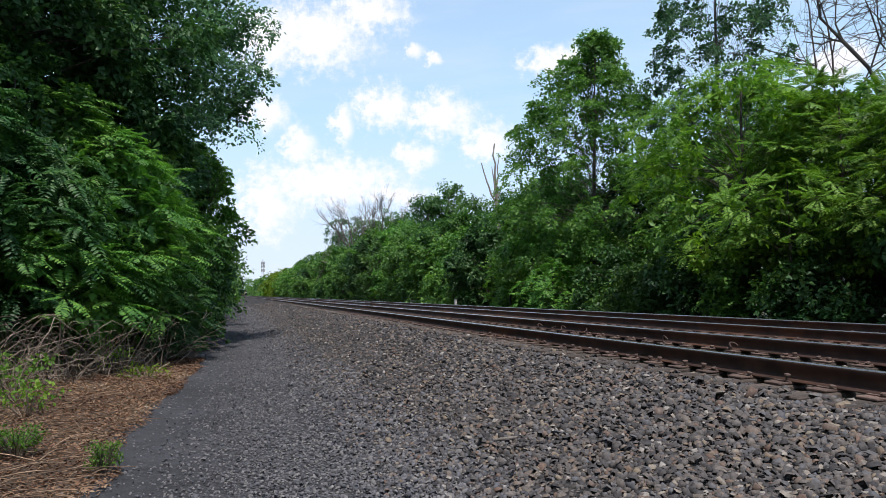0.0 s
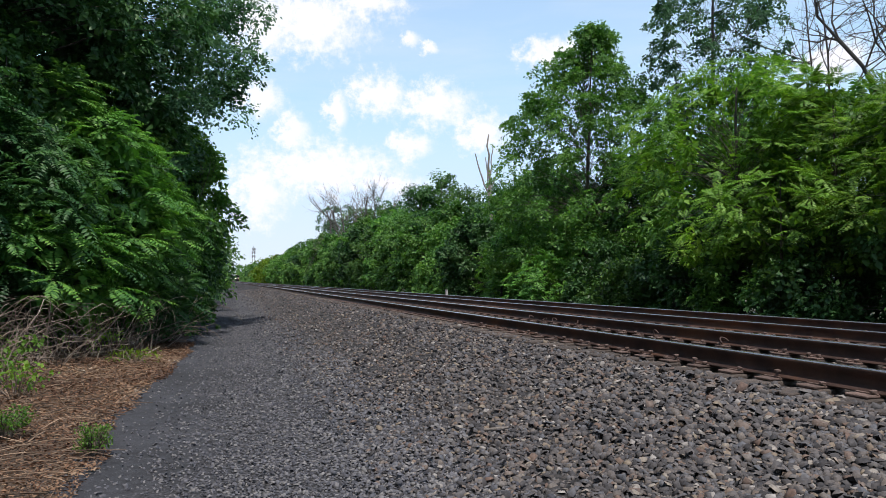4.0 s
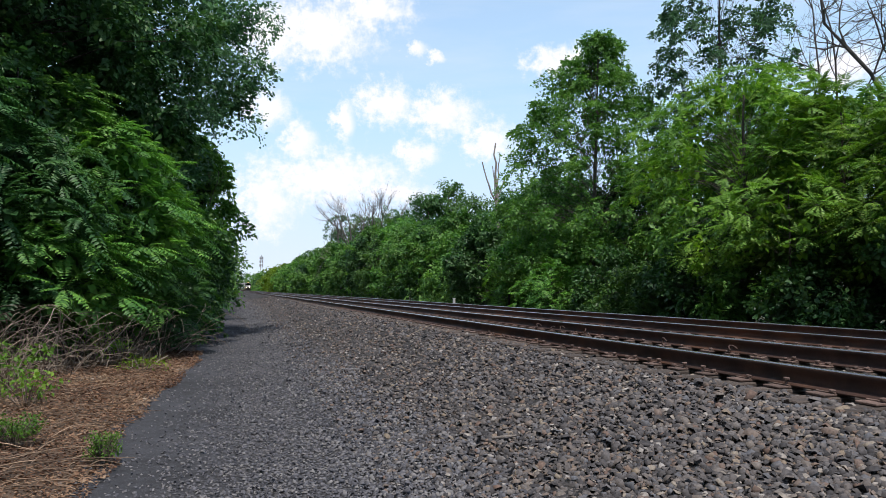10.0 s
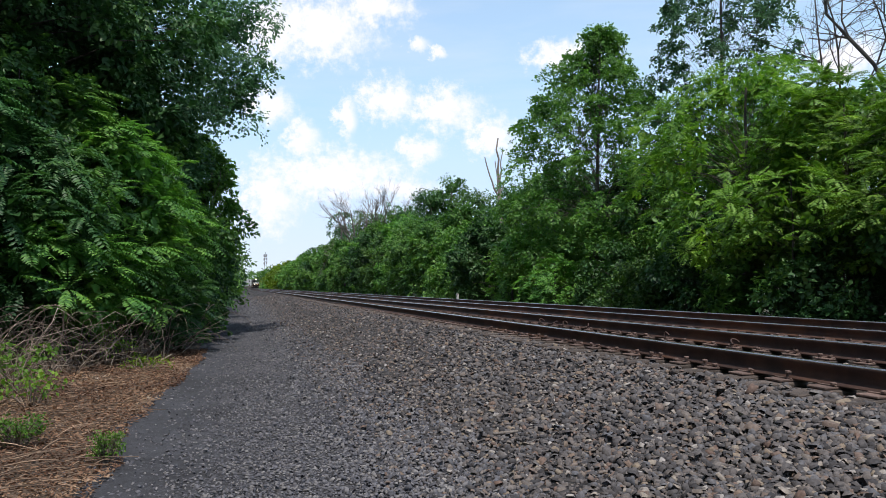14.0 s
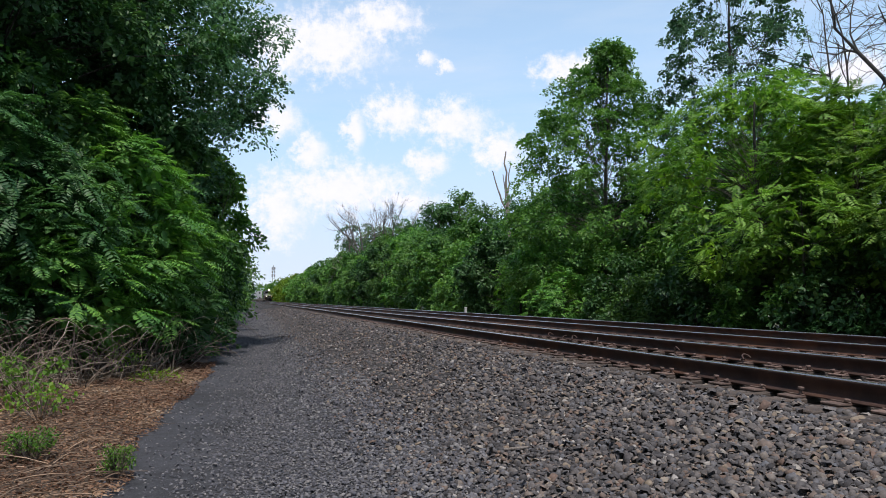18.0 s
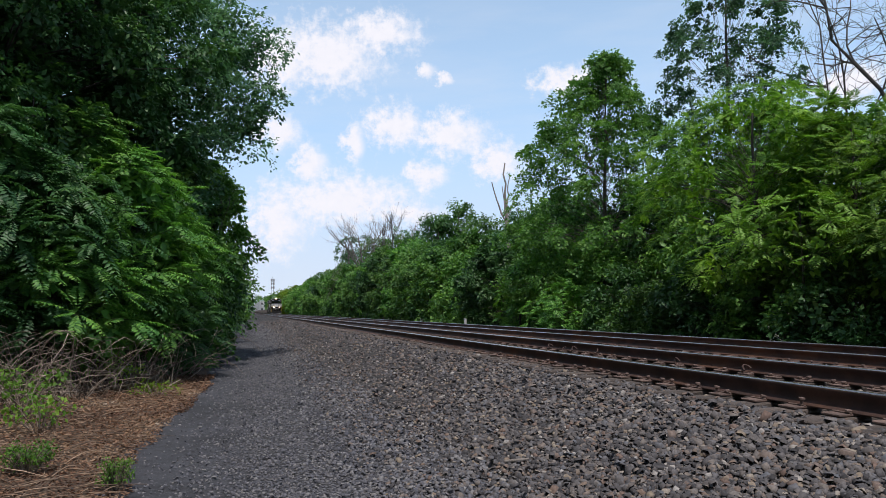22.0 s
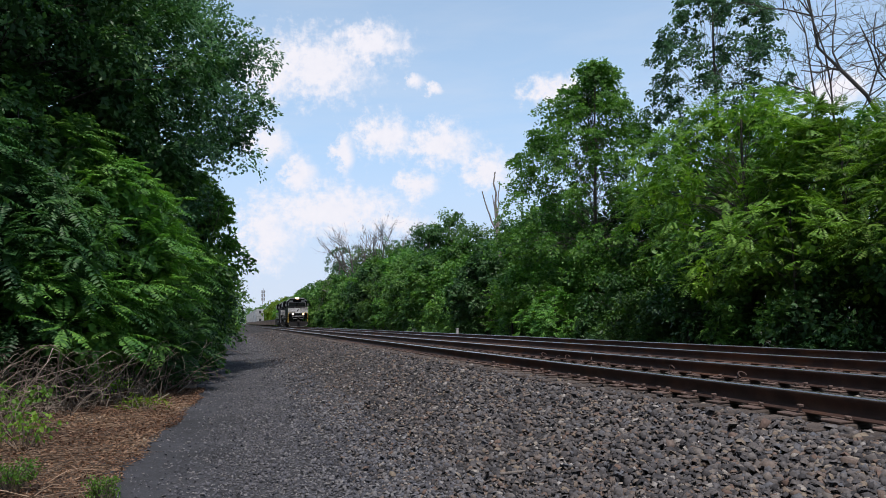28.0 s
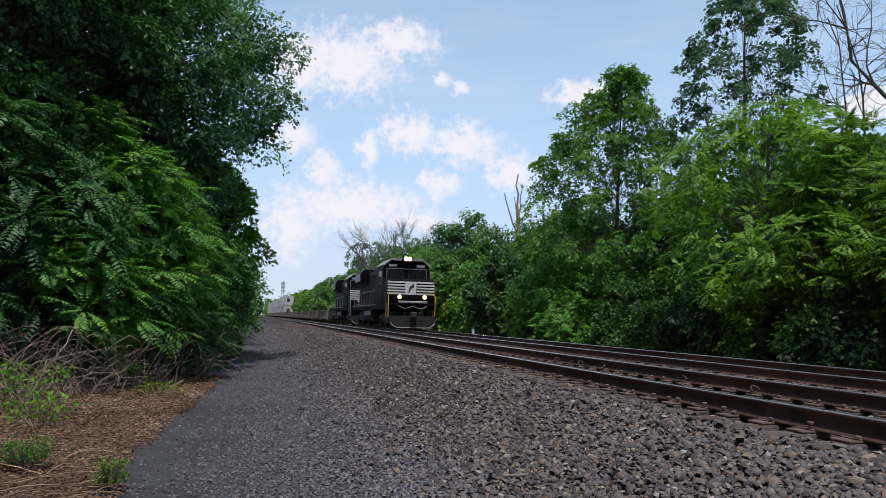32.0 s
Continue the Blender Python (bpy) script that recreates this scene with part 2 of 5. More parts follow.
def trackside_material():
    """Dark asphalt that passes into fine gravel and then into ballast across the line."""
    m, nt, b, _ = blank("trackside")
    co = node(nt, "ShaderNodeTexCoord").outputs["Object"]
    sep = node(nt, "ShaderNodeSeparateXYZ", None, i0=co)
    off = math_node(nt, "MULTIPLY", math_node(nt, "MAXIMUM", math_node(nt, "SUBTRACT", sep.outputs[1], 45.0), 0.0), 0.0054)
    x = math_node(nt, "ADD", sep.outputs[0], off)
    wob = node(nt, "ShaderNodeTexNoise", None, i0=co, i2=1.3, i3=6.0, i4=0.65).outputs["Fac"]
    x = math_node(nt, "ADD", x, math_node(nt, "MULTIPLY", math_node(nt, "SUBTRACT", wob, 0.5), 1.6))
    tar_n = node(nt, "ShaderNodeTexNoise", None, i0=co, i2=90.0, i3=3.0).outputs["Fac"]
    tar = ramp(nt, tar_n, [(0.3, (0.021, 0.022, 0.027)), (0.6, (0.036, 0.038, 0.046)), (0.75, (0.1, 0.097, 0.094))])
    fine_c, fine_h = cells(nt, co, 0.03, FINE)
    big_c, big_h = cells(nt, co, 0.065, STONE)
    f1 = node(nt, "ShaderNodeMapRange", None, i0=x, i1=-0.55, i2=0.25).outputs[0]
    f2 = node(nt, "ShaderNodeMapRange", None, i0=x, i1=1.0, i2=2.2).outputs[0]
    # bed colour lowered so the ground seen between loose stones looks shaded
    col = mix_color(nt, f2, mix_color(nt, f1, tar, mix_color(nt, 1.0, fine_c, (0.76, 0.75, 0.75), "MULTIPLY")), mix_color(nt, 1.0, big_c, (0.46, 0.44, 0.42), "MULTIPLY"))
    # worn and dusty patches
    patch = node(nt, "ShaderNodeTexNoise", None, i0=co, i2=0.5, i3=9.0, i4=0.75).outputs["Fac"]
    grit = node(nt, "ShaderNodeTexNoise", None, i0=co, i2=9.0, i3=6.0, i4=0.8).outputs["Fac"]
    worn = math_node(nt, "MULTIPLY", node(nt, "ShaderNodeMapRange", None, i0=patch, i1=0.36, i2=0.64, i3=0.5, i4=1.4).outputs[0],
                     node(nt, "ShaderNodeMapRange", None, i0=grit, i1=0.3, i2=0.7, i3=0.55, i4=1.45).outputs[0])
    col = mix_color(nt, 1.0, col, worn, "MULTIPLY")
    # rust and brake dust between the rails
    rust = node(nt, "ShaderNodeMapRange", None, i0=x, i1=4.6, i2=5.4, i3=0.0, i4=0.55).outputs[0]
    col = mix_color(nt, rust, col, (0.085, 0.055, 0.043))
    orange = math_node(nt, "MULTIPLY", node(nt, "ShaderNodeMapRange", None, i0=x, i1=6.9, i2=8.4, i3=0.0, i4=0.75).outputs[0],
                       node(nt, "ShaderNodeMapRange", None, i0=patch, i1=0.4, i2=0.6).outputs[0])
    col = mix_color(nt, orange, col, (0.17, 0.075, 0.04))
    nt.links.new(col, b.inputs["Base Color"])
    b.inputs["Roughness"].default_value = 0.92
    hm = node(nt, "ShaderNodeMix", {"data_type": "FLOAT"}, i0=f2, i2=math_node(nt, "MULTIPLY", fine_h, f1), i3=big_h)
    bn = node(nt, "ShaderNodeBump", None, i0=0.9, i1=0.04)
    nt.links.new(hm.outputs[0], bn.inputs["Height"])
    nt.links.new(bn.outputs[0], b.inputs["Normal"])
    return m


def stone_material(name, stops):
    """Loose stones, each with a colour of its own and a dusty grain."""
    m, nt, b, _ = blank(name)
    r = node(nt, "ShaderNodeNewGeometry").outputs["Random Per Island"]
    co = node(nt, "ShaderNodeTexCoord").outputs["Object"]
    n = node(nt, "ShaderNodeTexNoise", None, i0=co, i2=45.0, i3=5.0).outputs["Fac"]
    col = mix_color(nt, 1.0, ramp(nt, r, stops), node(nt, "ShaderNodeMapRange", None, i0=n, i1=0.3, i2=0.7, i3=0.72, i4=1.25).outputs[0], "MULTIPLY")
    nt.links.new(col, b.inputs["Base Color"])
    b.inputs["Roughness"].default_value = 0.85
    b.inputs["Specular IOR Level"].default_value = 0.3
    return m


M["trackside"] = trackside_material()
M["litter_soil"] = surface("litter_soil", [(0.3, (0.035, 0.026, 0.02)), (0.5, (0.085, 0.058, 0.04)), (0.72, (0.16, 0.105, 0.07))], 5.0, 0.95, bump=0.9, fine=9, depth=0.03)
M["forest_soil"] = surface("forest_soil", [(0.3, (0.03, 0.035, 0.018)), (0.7, (0.07, 0.075, 0.03))], 0.6, 0.95, bump=0.5)
M["stone"] = stone_material("stone", STONE)
M["small_stone"] = stone_material("small_stone", FINE)
M["bark"] = surface("bark", [(0.3, (0.05, 0.04, 0.033)), (0.7, (0.13, 0.11, 0.09))], 6.0, 0.9, bump=0.8, stretch=(1, 1, 0.3), depth=0.03)
M["dead_bark"] = surface("dead_bark", [(0.3, (0.16, 0.13, 0.11)), (0.7, (0.33, 0.29, 0.26))], 4.0, 0.9, bump=0.6, stretch=(1, 1, 0.25), depth=0.02)
M["dark_bark"] = surface("dark_bark", [(0.3, (0.035, 0.03, 0.025)), (0.7, (0.085, 0.075, 0.065))], 5.0, 0.9, bump=0.7, stretch=(1, 1, 0.3), depth=0.02)
M["leaf_mid"] = leaf_material("leaf_mid", [(0.1, (0.032, 0.095, 0.027)), (0.5, (0.08, 0.185, 0.042)), (0.9, (0.16, 0.29, 0.064))], (1.3, 1.5, 0.65), 0.3)
M["leaf_dark"] = leaf_material("leaf_dark", [(0.1, (0.02, 0.064, 0.024)), (0.5, (0.044, 0.118, 0.038)), (0.9, (0.09, 0.19, 0.055))], (1.25, 1.45, 0.75), 0.26)
M["leaf_bright"] = leaf_material("leaf_bright", [(0.1, (0.045, 0.12, 0.022)), (0.5, (0.115, 0.235, 0.036)), (0.9, (0.225, 0.36, 0.055))], (1.25, 1.5, 0.5), 0.36)
M["leaf_sunny"] = leaf_material("leaf_sunny", [(0.1, (0.09, 0.2, 0.035)), (0.5, (0.15, 0.3, 0.045)), (0.9, (0.23, 0.4, 0.07))], (1.25, 1.45, 0.55), 0.33)
M["leaf_fresh"] = leaf_material("leaf_fresh", [(0.1, (0.036, 0.115, 0.028)), (0.5, (0.088, 0.22, 0.042)), (0.9, (0.175, 0.335, 0.06))], (1.25, 1.5, 0.6), 0.3)
M["leaf_airy"] = leaf_material("leaf_airy", [(0.1, (0.038, 0.108, 0.028)), (0.5, (0.085, 0.195, 0.042)), (0.9, (0.16, 0.295, 0.06))], (1.25, 1.5, 0.6), 0.38)
M["leaf_blue"] = leaf_material("leaf_blue", [(0.1, (0.032, 0.09, 0.046)), (0.5, (0.074, 0.168, 0.085)), (0.9, (0.135, 0.255, 0.125))], (1.2, 1.4, 0.85), 0.4)
M["leaf_yellow"] = leaf_material("leaf_yellow", [(0.1, (0.08, 0.14, 0.015)), (0.5, (0.14, 0.22, 0.02)), (0.9, (0.2, 0.29, 0.035))], (1.2, 1.4, 0.4), 0.4)
M["leaf_dry"] = leaf_material("leaf_dry", [(0.1, (0.055, 0.028, 0.018)), (0.4, (0.165, 0.09, 0.056)), (0.7, (0.3, 0.19, 0.12)), (0.92, (0.36, 0.27, 0.19)), (1.0, (0.5, 0.45, 0.38))], (1.2, 1.0, 0.8), 0.12, 0.8)
M["twig_bark"] = surface("twig_bark", [(0.3, (0.1, 0.085, 0.075)), (0.7, (0.2, 0.175, 0.155))], 4.0, 0.9, bump=0.5, stretch=(1, 1, 0.25), depth=0.02)
M["straw"] = surface("straw", [(0.3, (0.11, 0.07, 0.046)), (0.7, (0.32, 0.225, 0.155))], 3.0, 0.85, bump=0.0, spread=0.6, per="island")
M["twig"] = surface("twig", [(0.3, (0.1, 0.076, 0.06)), (0.7, (0.32, 0.26, 0.21))], 4.0, 0.9, bump=0.0, spread=0.6, per="island")
M["rail_rust"] = surface("rail_rust", [(0.3, (0.035, 0.02, 0.016)), (0.55, (0.065, 0.034, 0.026)), (0.75, (0.10, 0.052, 0.036))], 3.0, 0.75, 0.2, bump=0.3, fine=14, stain=(0.13, 0.058, 0.03), depth=0.003)
M["rail_shine"] = surface("rail_shine", [(0.3, (0.34, 0.31, 0.29)), (0.7, (0.52, 0.49, 0.47))], 5.0, 0.22, 0.9, bump=0.05, stretch=(4, 0.3, 1))
M["tie_wood"] = surface("tie_wood", [(0.3, (0.045, 0.035, 0.03)), (0.7, (0.12, 0.095, 0.08))], 3.0, 0.9, bump=0.8, stretch=(0.4, 3, 3), per="object", spread=0.3, depth=0.02)
M["plate_rust"] = surface("plate_rust", [(0.3, (0.095, 0.064, 0.054)), (0.7, (0.175, 0.12, 0.1))], 8.0, 0.85, 0.1, bump=0.5, stain=(0.2, 0.13, 0.105), per="object", spread=0.25, depth=0.004)

# ---- geometry tools ----


def mesh(name, verts, faces, mats, smooth=False, index=None):
    """A mesh from arrays; faces all have the same number of corners."""
    verts, faces = np.asarray(verts, np.float32), np.asarray(faces, np.int32)
    me = bpy.data.meshes.new(name)
    k = faces.shape[1]
    me.vertices.add(len(verts))
    me.vertices.foreach_set("co", verts.ravel())
    me.loops.add(faces.size)
    me.loops.foreach_set("vertex_index", faces.ravel())
    me.polygons.add(len(faces))
    me.polygons.foreach_set("loop_start", np.arange(0, faces.size, k, dtype=np.int32))
    if smooth:
        me.polygons.foreach_set("use_smooth", np.ones(len(faces), bool))
    for m in (mats if isinstance(mats, (list, tuple)) else [mats]):
        me.materials.append(m)
    if index is not None:
        me.polygons.foreach_set("material_index", np.asarray(index, np.int32))
    me.update(calc_edges=True)
    return me


def under(name, me, parent, label=""):
    """Links a mesh as one part of a thing or of a part."""
    ob = new(name, me)
    ob.parent = parent
    return tagged(ob, label=label)


def part(name, bm, material, parent, label=""):
    """Links a bmesh as one part of a thing or of a part."""
    me = bpy.data.meshes.new(name)
    bm.to_mesh(me)
    bm.free()
    for m in (material if isinstance(material, (list, tuple)) else [material]):
        me.materials.append(m)
    return under(name, me, parent, label)


def unit(v):
    return v / np.maximum(np.linalg.norm(v, axis=-1, keepdims=True), 1e-9)


def bend(y):
    """How far the line has curved to the left at y."""
    y = np.asarray(y, float)
    return np.where(y < 90, -3e-5 * np.maximum(y, 0) ** 2, -(0.243 + 0.0054 * (y - 90)))


PROFILE_X = [-60, -8, -4, -1.6, -0.9, 0.7, 1.5, 2.4, 3.0, 3.5, 4.0, 4.3, 4.6, 4.72, 7.4, 8.4, 11.1, 11.8, 13.0, 25, 80]
PROFILE_Z = [0.6, 0.35, 0.2, 0.05, 0.0, 0.02, 0.12, 0.22, 0.29, 0.39, 0.475, 0.498, 0.508, 0.52, 0.545, 0.52, 0.52, 0.4, 0.1, 0.0, 0.0]


def path_edge(y):
    """Where the verge meets the path."""
    y = np.asarray(y, float)
    return np.interp(y, [0, 5, 8.5, 12, 15, 20], [-0.95, -0.98, -1.1, -0.86, -0.74, -0.8]) + 0.05 * np.sin(y * 2.3) + 0.03 * np.sin(y * 5.1 + 1)


def ground_z(x, y):
    return np.interp(np.asarray(x) - bend(y), PROFILE_X, PROFILE_Z)


def tubes(paths, sides=6):
    """Tapered round limbs: paths of (points, radii)."""
    V, F, base = [], [], 0
    ang = np.linspace(0, 2 * np.pi, sides, endpoint=False)
    for pts, rad in paths:
        pts, rad = np.asarray(pts, float), np.asarray(rad, float)
        tan = unit(np.gradient(pts, axis=0))
        ref = np.where(np.abs(tan[:, 2:3]) > 0.9, np.array([[1.0, 0, 0]]), np.array([[0, 0, 1.0]]))
        a = unit(np.cross(tan, ref))
        b = np.cross(tan, a)
        ring = pts[:, None] + rad[:, None, None] * (np.cos(ang)[None, :, None] * a[:, None] + np.sin(ang)[None, :, None] * b[:, None])
        V.append(ring.reshape(-1, 3))
        i = np.arange(len(pts) - 1)[:, None] * sides + np.arange(sides)[None]
        j = np.arange(len(pts) - 1)[:, None] * sides + (np.arange(sides)[None] + 1) % sides
        F.append(np.stack([i, j, j + sides, i + sides], -1).reshape(-1, 4) + base)
        base += len(pts) * sides
    return np.concatenate(V), np.concatenate(F)


def leaves(P, D, N, L, W, fold=0.18):
    """Folded leaves at P, pointing along D, facing N."""
    S = unit(np.cross(D, N))
    N = np.cross(S, D)
    L, W = np.broadcast_to(L, len(P))[:, None], np.broadcast_to(W, len(P))[:, None]
    mid = P + D * L * 0.42 + N * W * fold
    V = np.stack([P, mid + S * W * 0.5, P + D * L - N * L * 0.08, mid - S * W * 0.5], 1).reshape(-1, 3)
    b = np.arange(len(P))[:, None] * 4
    return V, np.concatenate([b + [0, 1, 2], b + [0, 2, 3]], 1).reshape(-1, 3)


def join(*sets):
    V, F, n = [], [], 0
    for v, f in sets:
        V.append(v), F.append(f + n)
        n += len(v)
    return np.concatenate(V), np.concatenate(F)


def clump_leaves(rng, C, R, per, size, droop=0.35, flat=0.75, skin=0.45):
    """Leaves spread through rounded clumps at C with radii R."""
    n = len(C) * per
    c, r = np.repeat(C, per, 0), np.repeat(R, per)[:, None]
    d = unit(rng.normal(size=(n, 3)))
    P = c + d * r * rng.random((n, 1)) ** skin * [1, 1, flat]
    D = unit(d * 0.6 + rng.normal(size=(n, 3)) * 0.6 - [0, 0, droop])
    N = unit(np.array([0, 0, 1.0]) + d * 0.5 + rng.normal(size=(n, 3)) * 0.45)
    L = size * rng.uniform(0.65, 1.3, n)
    return leaves(P, D, N, L, L * rng.uniform(0.5, 0.75, n))


def spray_leaves(rng, C, R, O, per, size, sprays=12, flat=0.85, fill=0.3, droop=0.25, coarse=1.4):
    """Leafy lobes at C with radii R that bulge along O: flat sprays of leaves on the outside, coarse leaves filling the inside."""
    m = len(C) * sprays
    c, r, o = np.repeat(C, sprays, 0), np.repeat(R, sprays)[:, None], np.repeat(O, sprays, 0)
    d = unit(unit(rng.normal(size=(m, 3))) * 0.85 + o * 0.55 + [0, 0, 0.4])
    S = c + d * r * rng.uniform(0.62, 1.08, (m, 1)) * [1, 1, flat]
    A = unit(d * 0.8 + rng.normal(size=(m, 3)) * 0.3 - [0, 0, droop])
    face = unit(np.array([0, 0, 0.6]) + d * 0.6 + rng.normal(size=(m, 3)) * 0.25)
    k = max(1, per // sprays)
    n = m * k
    S, A, face, reach = np.repeat(S, k, 0), np.repeat(A, k, 0), np.repeat(face, k, 0), np.repeat(r * rng.uniform(0.5, 1.0, (m, 1)), k, 0)
    side = unit(np.cross(A, face))
    along, across = rng.random((n, 1)), rng.normal(size=(n, 1)) * 0.3
    P = S + A * (along - 0.55) * reach + side * across * reach * (1.2 - along) + face * rng.normal(size=(n, 1)) * 0.05 * reach
    P[:, 2] -= (along ** 2 * reach * droop)[:, 0]
    D = unit(A * 0.7 + side * np.sign(across) * 0.6 + rng.normal(size=(n, 3)) * 0.35 - [0, 0, droop])
    L = size * rng.uniform(0.65, 1.3, n)
    V = leaves(P, D, unit(face + rng.normal(size=(n, 3)) * 0.35), L, L * rng.uniform(0.5, 0.75, n))
    q = int(per * fill)
    if not q:
        return V
    n = len(C) * q
    o, r = np.repeat(O, q, 0), np.repeat(R, q)[:, None]
    P = np.repeat(C, q, 0) - o * r * 0.35 + unit(rng.normal(size=(n, 3))) * r * rng.random((n, 1)) ** 0.5 * 0.62 - [0, 0, 0.1]
    L = size * coarse * rng.uniform(0.7, 1.2, n)
    return join(V, leaves(P, unit(rng.normal(size=(n, 3)) - [0, 0, 0.3]), unit(rng.normal(size=(n, 3)) + [0, 0, 0.6]), L, L * 0.7))


def fronds(rng, C, A, per, length, pairs=8, droop=0.55, width=0.3):
    """Rosettes of arching feather leaves at C, opening along A."""
    k = len(C) * per
    c, a = np.repeat(C, per, 0), np.repeat(A, per, 0)
    side = unit(np.cross(a, unit(rng.normal(size=(k, 3)))))
    d = unit(side * rng.uniform(0.8, 1.2, (k, 1)) + a * rng.uniform(0.2, 0.6, (k, 1)))
    L = length * rng.uniform(0.6, 1.2, (k, 1, 1))
    s = np.linspace(0.16, 1.0, pairs)[None, :, None]
    dz = np.array([0, 0, -1.0]) * droop * rng.uniform(0.6, 1.3, (k, 1, 1))
    pts = c[:, None] + d[:, None] * L * s + dz * L * s ** 2
    tan = unit(d[:, None] + 2 * dz * s)
    out = unit(np.cross(tan, np.array([0, 0, 1.0])))
    up = np.cross(out, tan)
    size = (width * L * np.sin(0.35 + 2.5 * np.linspace(0, 1, pairs) ** 1.2)[None, :, None].clip(0.3)).clip(0.03)[..., 0].ravel()
    V, F = [], []
    for sgn in (-1, 1):
        D = unit(out * sgn + tan * 0.45 - up * 0.25 + rng.normal(size=out.shape) * 0.12).reshape(-1, 3)
        V.append(leaves(pts.reshape(-1, 3), D, up.reshape(-1, 3), size, size * 0.42))
    return join(*V)


def limb(a, b, n, rng, sag=0.12, jitter=0.06):
    """A wavering line from a to b that leaves a steeply."""
    a, b = np.asarray(a, float), np.asarray(b, float)
    s = np.linspace(0, 1, n)[:, None]
    d = np.linalg.norm(b - a)
    p = a + (b - a) * s + np.array([0, 0, 1.0]) * (np.sin(s * np.pi) * sag * d)
    p[1:-1] += rng.normal(size=(n - 2, 3)) * jitter * d / n
    return p


SHAPES = {"round": ([0, 0.15, 0.4, 0.65, 0.85, 1], [0.5, 0.85, 1, 0.9, 0.6, 0.15]),
          "tall": ([0, 0.1, 0.3, 0.6, 0.85, 1], [0.6, 0.9, 1, 0.75, 0.42, 0.08]),
          "cone": ([0, 0.12, 0.3, 0.5, 0.7, 0.88, 1], [0.5, 0.8, 1, 0.9, 0.66, 0.36, 0.1]),
          "wall": ([0, 0.1, 0.5, 0.8, 1], [0.85, 1, 1, 0.75, 0.25]),
          "crown": ([0, 0.1, 0.35, 0.6, 0.85, 1], [0.35, 0.75, 1, 0.95, 0.7, 0.25])}


def make_tree(name, label, x, y, h, r, seed, leaf, bark, base=0.15, clumps=60, per=200, size=0.12, shape="round", blob=0.3, feather=0,
              lean=(0.0, 0.0), category="tree", group="", trunk_r=None, low=0.9, coarse=1.4, shell=0.45, squash=1.0, pairs=8, narrow=0.3, flat=0.85, limb_r=0.17, droop=0.28, sprays=12, fill=0.3):
    """A tree or bush: a tapered trunk, a limb to every clump, and the clumps' leaves (or rosettes of feather leaves)."""
    rng = np.random.default_rng(seed)
    z0 = float(ground_z(x, y))
    top = new(name)
    top.location = (x, y, z0 - 0.04)
    tagged(top, label=label, category=category, group=group)
    trunk_r = trunk_r or 0.018 * h + 0.02
    lean = np.array([lean[0], lean[1], 0.0])
    u = rng.random(clumps) ** low
    hh = base + (1 - base) * u
    prof = np.interp(u, *SHAPES[shape]) * r
    az = rng.uniform(0, 2 * np.pi, clumps)
    rad = prof * (shell + (1 - shell) * np.sqrt(rng.random(clumps))) * rng.uniform(0.8, 1.12, clumps)
    C = np.stack([np.cos(az) * rad, np.sin(az) * rad * squash, hh * h * 0.96], -1) + lean * hh[:, None] * h
    n = 8
    tz = np.linspace(0, 0.9, n)
    tp = np.stack([np.cumsum(rng.normal(0, 0.02 * h / n, n)), np.cumsum(rng.normal(0, 0.02 * h / n, n)), tz * h], -1) + lean * tz[:, None] * h
    tp[0, :2] = 0
    paths = [(tp, trunk_r * (1.15 - tz) ** 1.1)]
    for c, q in zip(C, hh):
        s = np.clip(q * rng.uniform(0.6, 0.95), 0.04, 0.86)
        a = np.array([np.interp(s, tz, tp[:, i]) for i in range(3)])
        p = limb(a, c, 4, rng)
        paths.append((p, np.linspace(trunk_r * limb_r * (1.1 - s), 0.005, 4)))
    under("trunk", mesh("trunk", *tubes(paths[:1], 8), bark, True), top)
    under("branchwork", mesh("branchwork", *tubes(paths[1:], 4), bark, True), top)["kind"] = "stuff"
    if feather:
        A = unit(unit(C * [1, 1, 0]) * 0.75 + np.stack([0 * u, 0 * u, 0.55 + 0.8 * u], -1) + rng.normal(size=C.shape) * 0.2)
        V = fronds(rng, C, A, per, feather, pairs, droop, narrow)
        inner = C * [0.78, 0.78, 0.97] - [0, 0, 0.2]
        V = join(V, clump_leaves(rng, inner, np.full(clumps, 0.3), int(40 * fill), feather * 0.32, skin=0.6))
    else:
        O = unit(C * [1, 1, 0] + [0, 0, 0.2]) + np.stack([0 * u, 0 * u, u], -1) * 0.6
        V = spray_leaves(rng, C, blob * r * rng.uniform(0.6, 1.25, clumps), unit(O), per, size, sprays, flat, fill, droop, coarse)
    under("crown", mesh("crown", *V, leaf), top)
    return top


def twigs(rng, start, way, length, radius, depth, paths, spread=0.6, kids=4, curl=0.13):
    """Bare branches, forking."""
    n = 6
    d = unit(way + rng.normal(size=3) * 0.05)
    pts = [np.asarray(start, float)]
    for i in range(n - 1):
        d = unit(d + rng.normal(size=3) * curl + [0, 0, 0.05])
        pts.append(pts[-1] + d * length / (n - 1))
    paths.append((np.array(pts), np.linspace(radius, radius * 0.45, n)))
    if depth:
        for k in range(kids):
            s = rng.uniform(0.3, 1.0)
            i = int(s * (n - 1))
            w = unit(d + rng.normal(size=3) * spread)
            twigs(rng, pts[i], w, length * rng.uniform(0.4, 0.7), radius * 0.5 * (1.2 - s * 0.5), depth - 1, paths, spread, kids, curl)


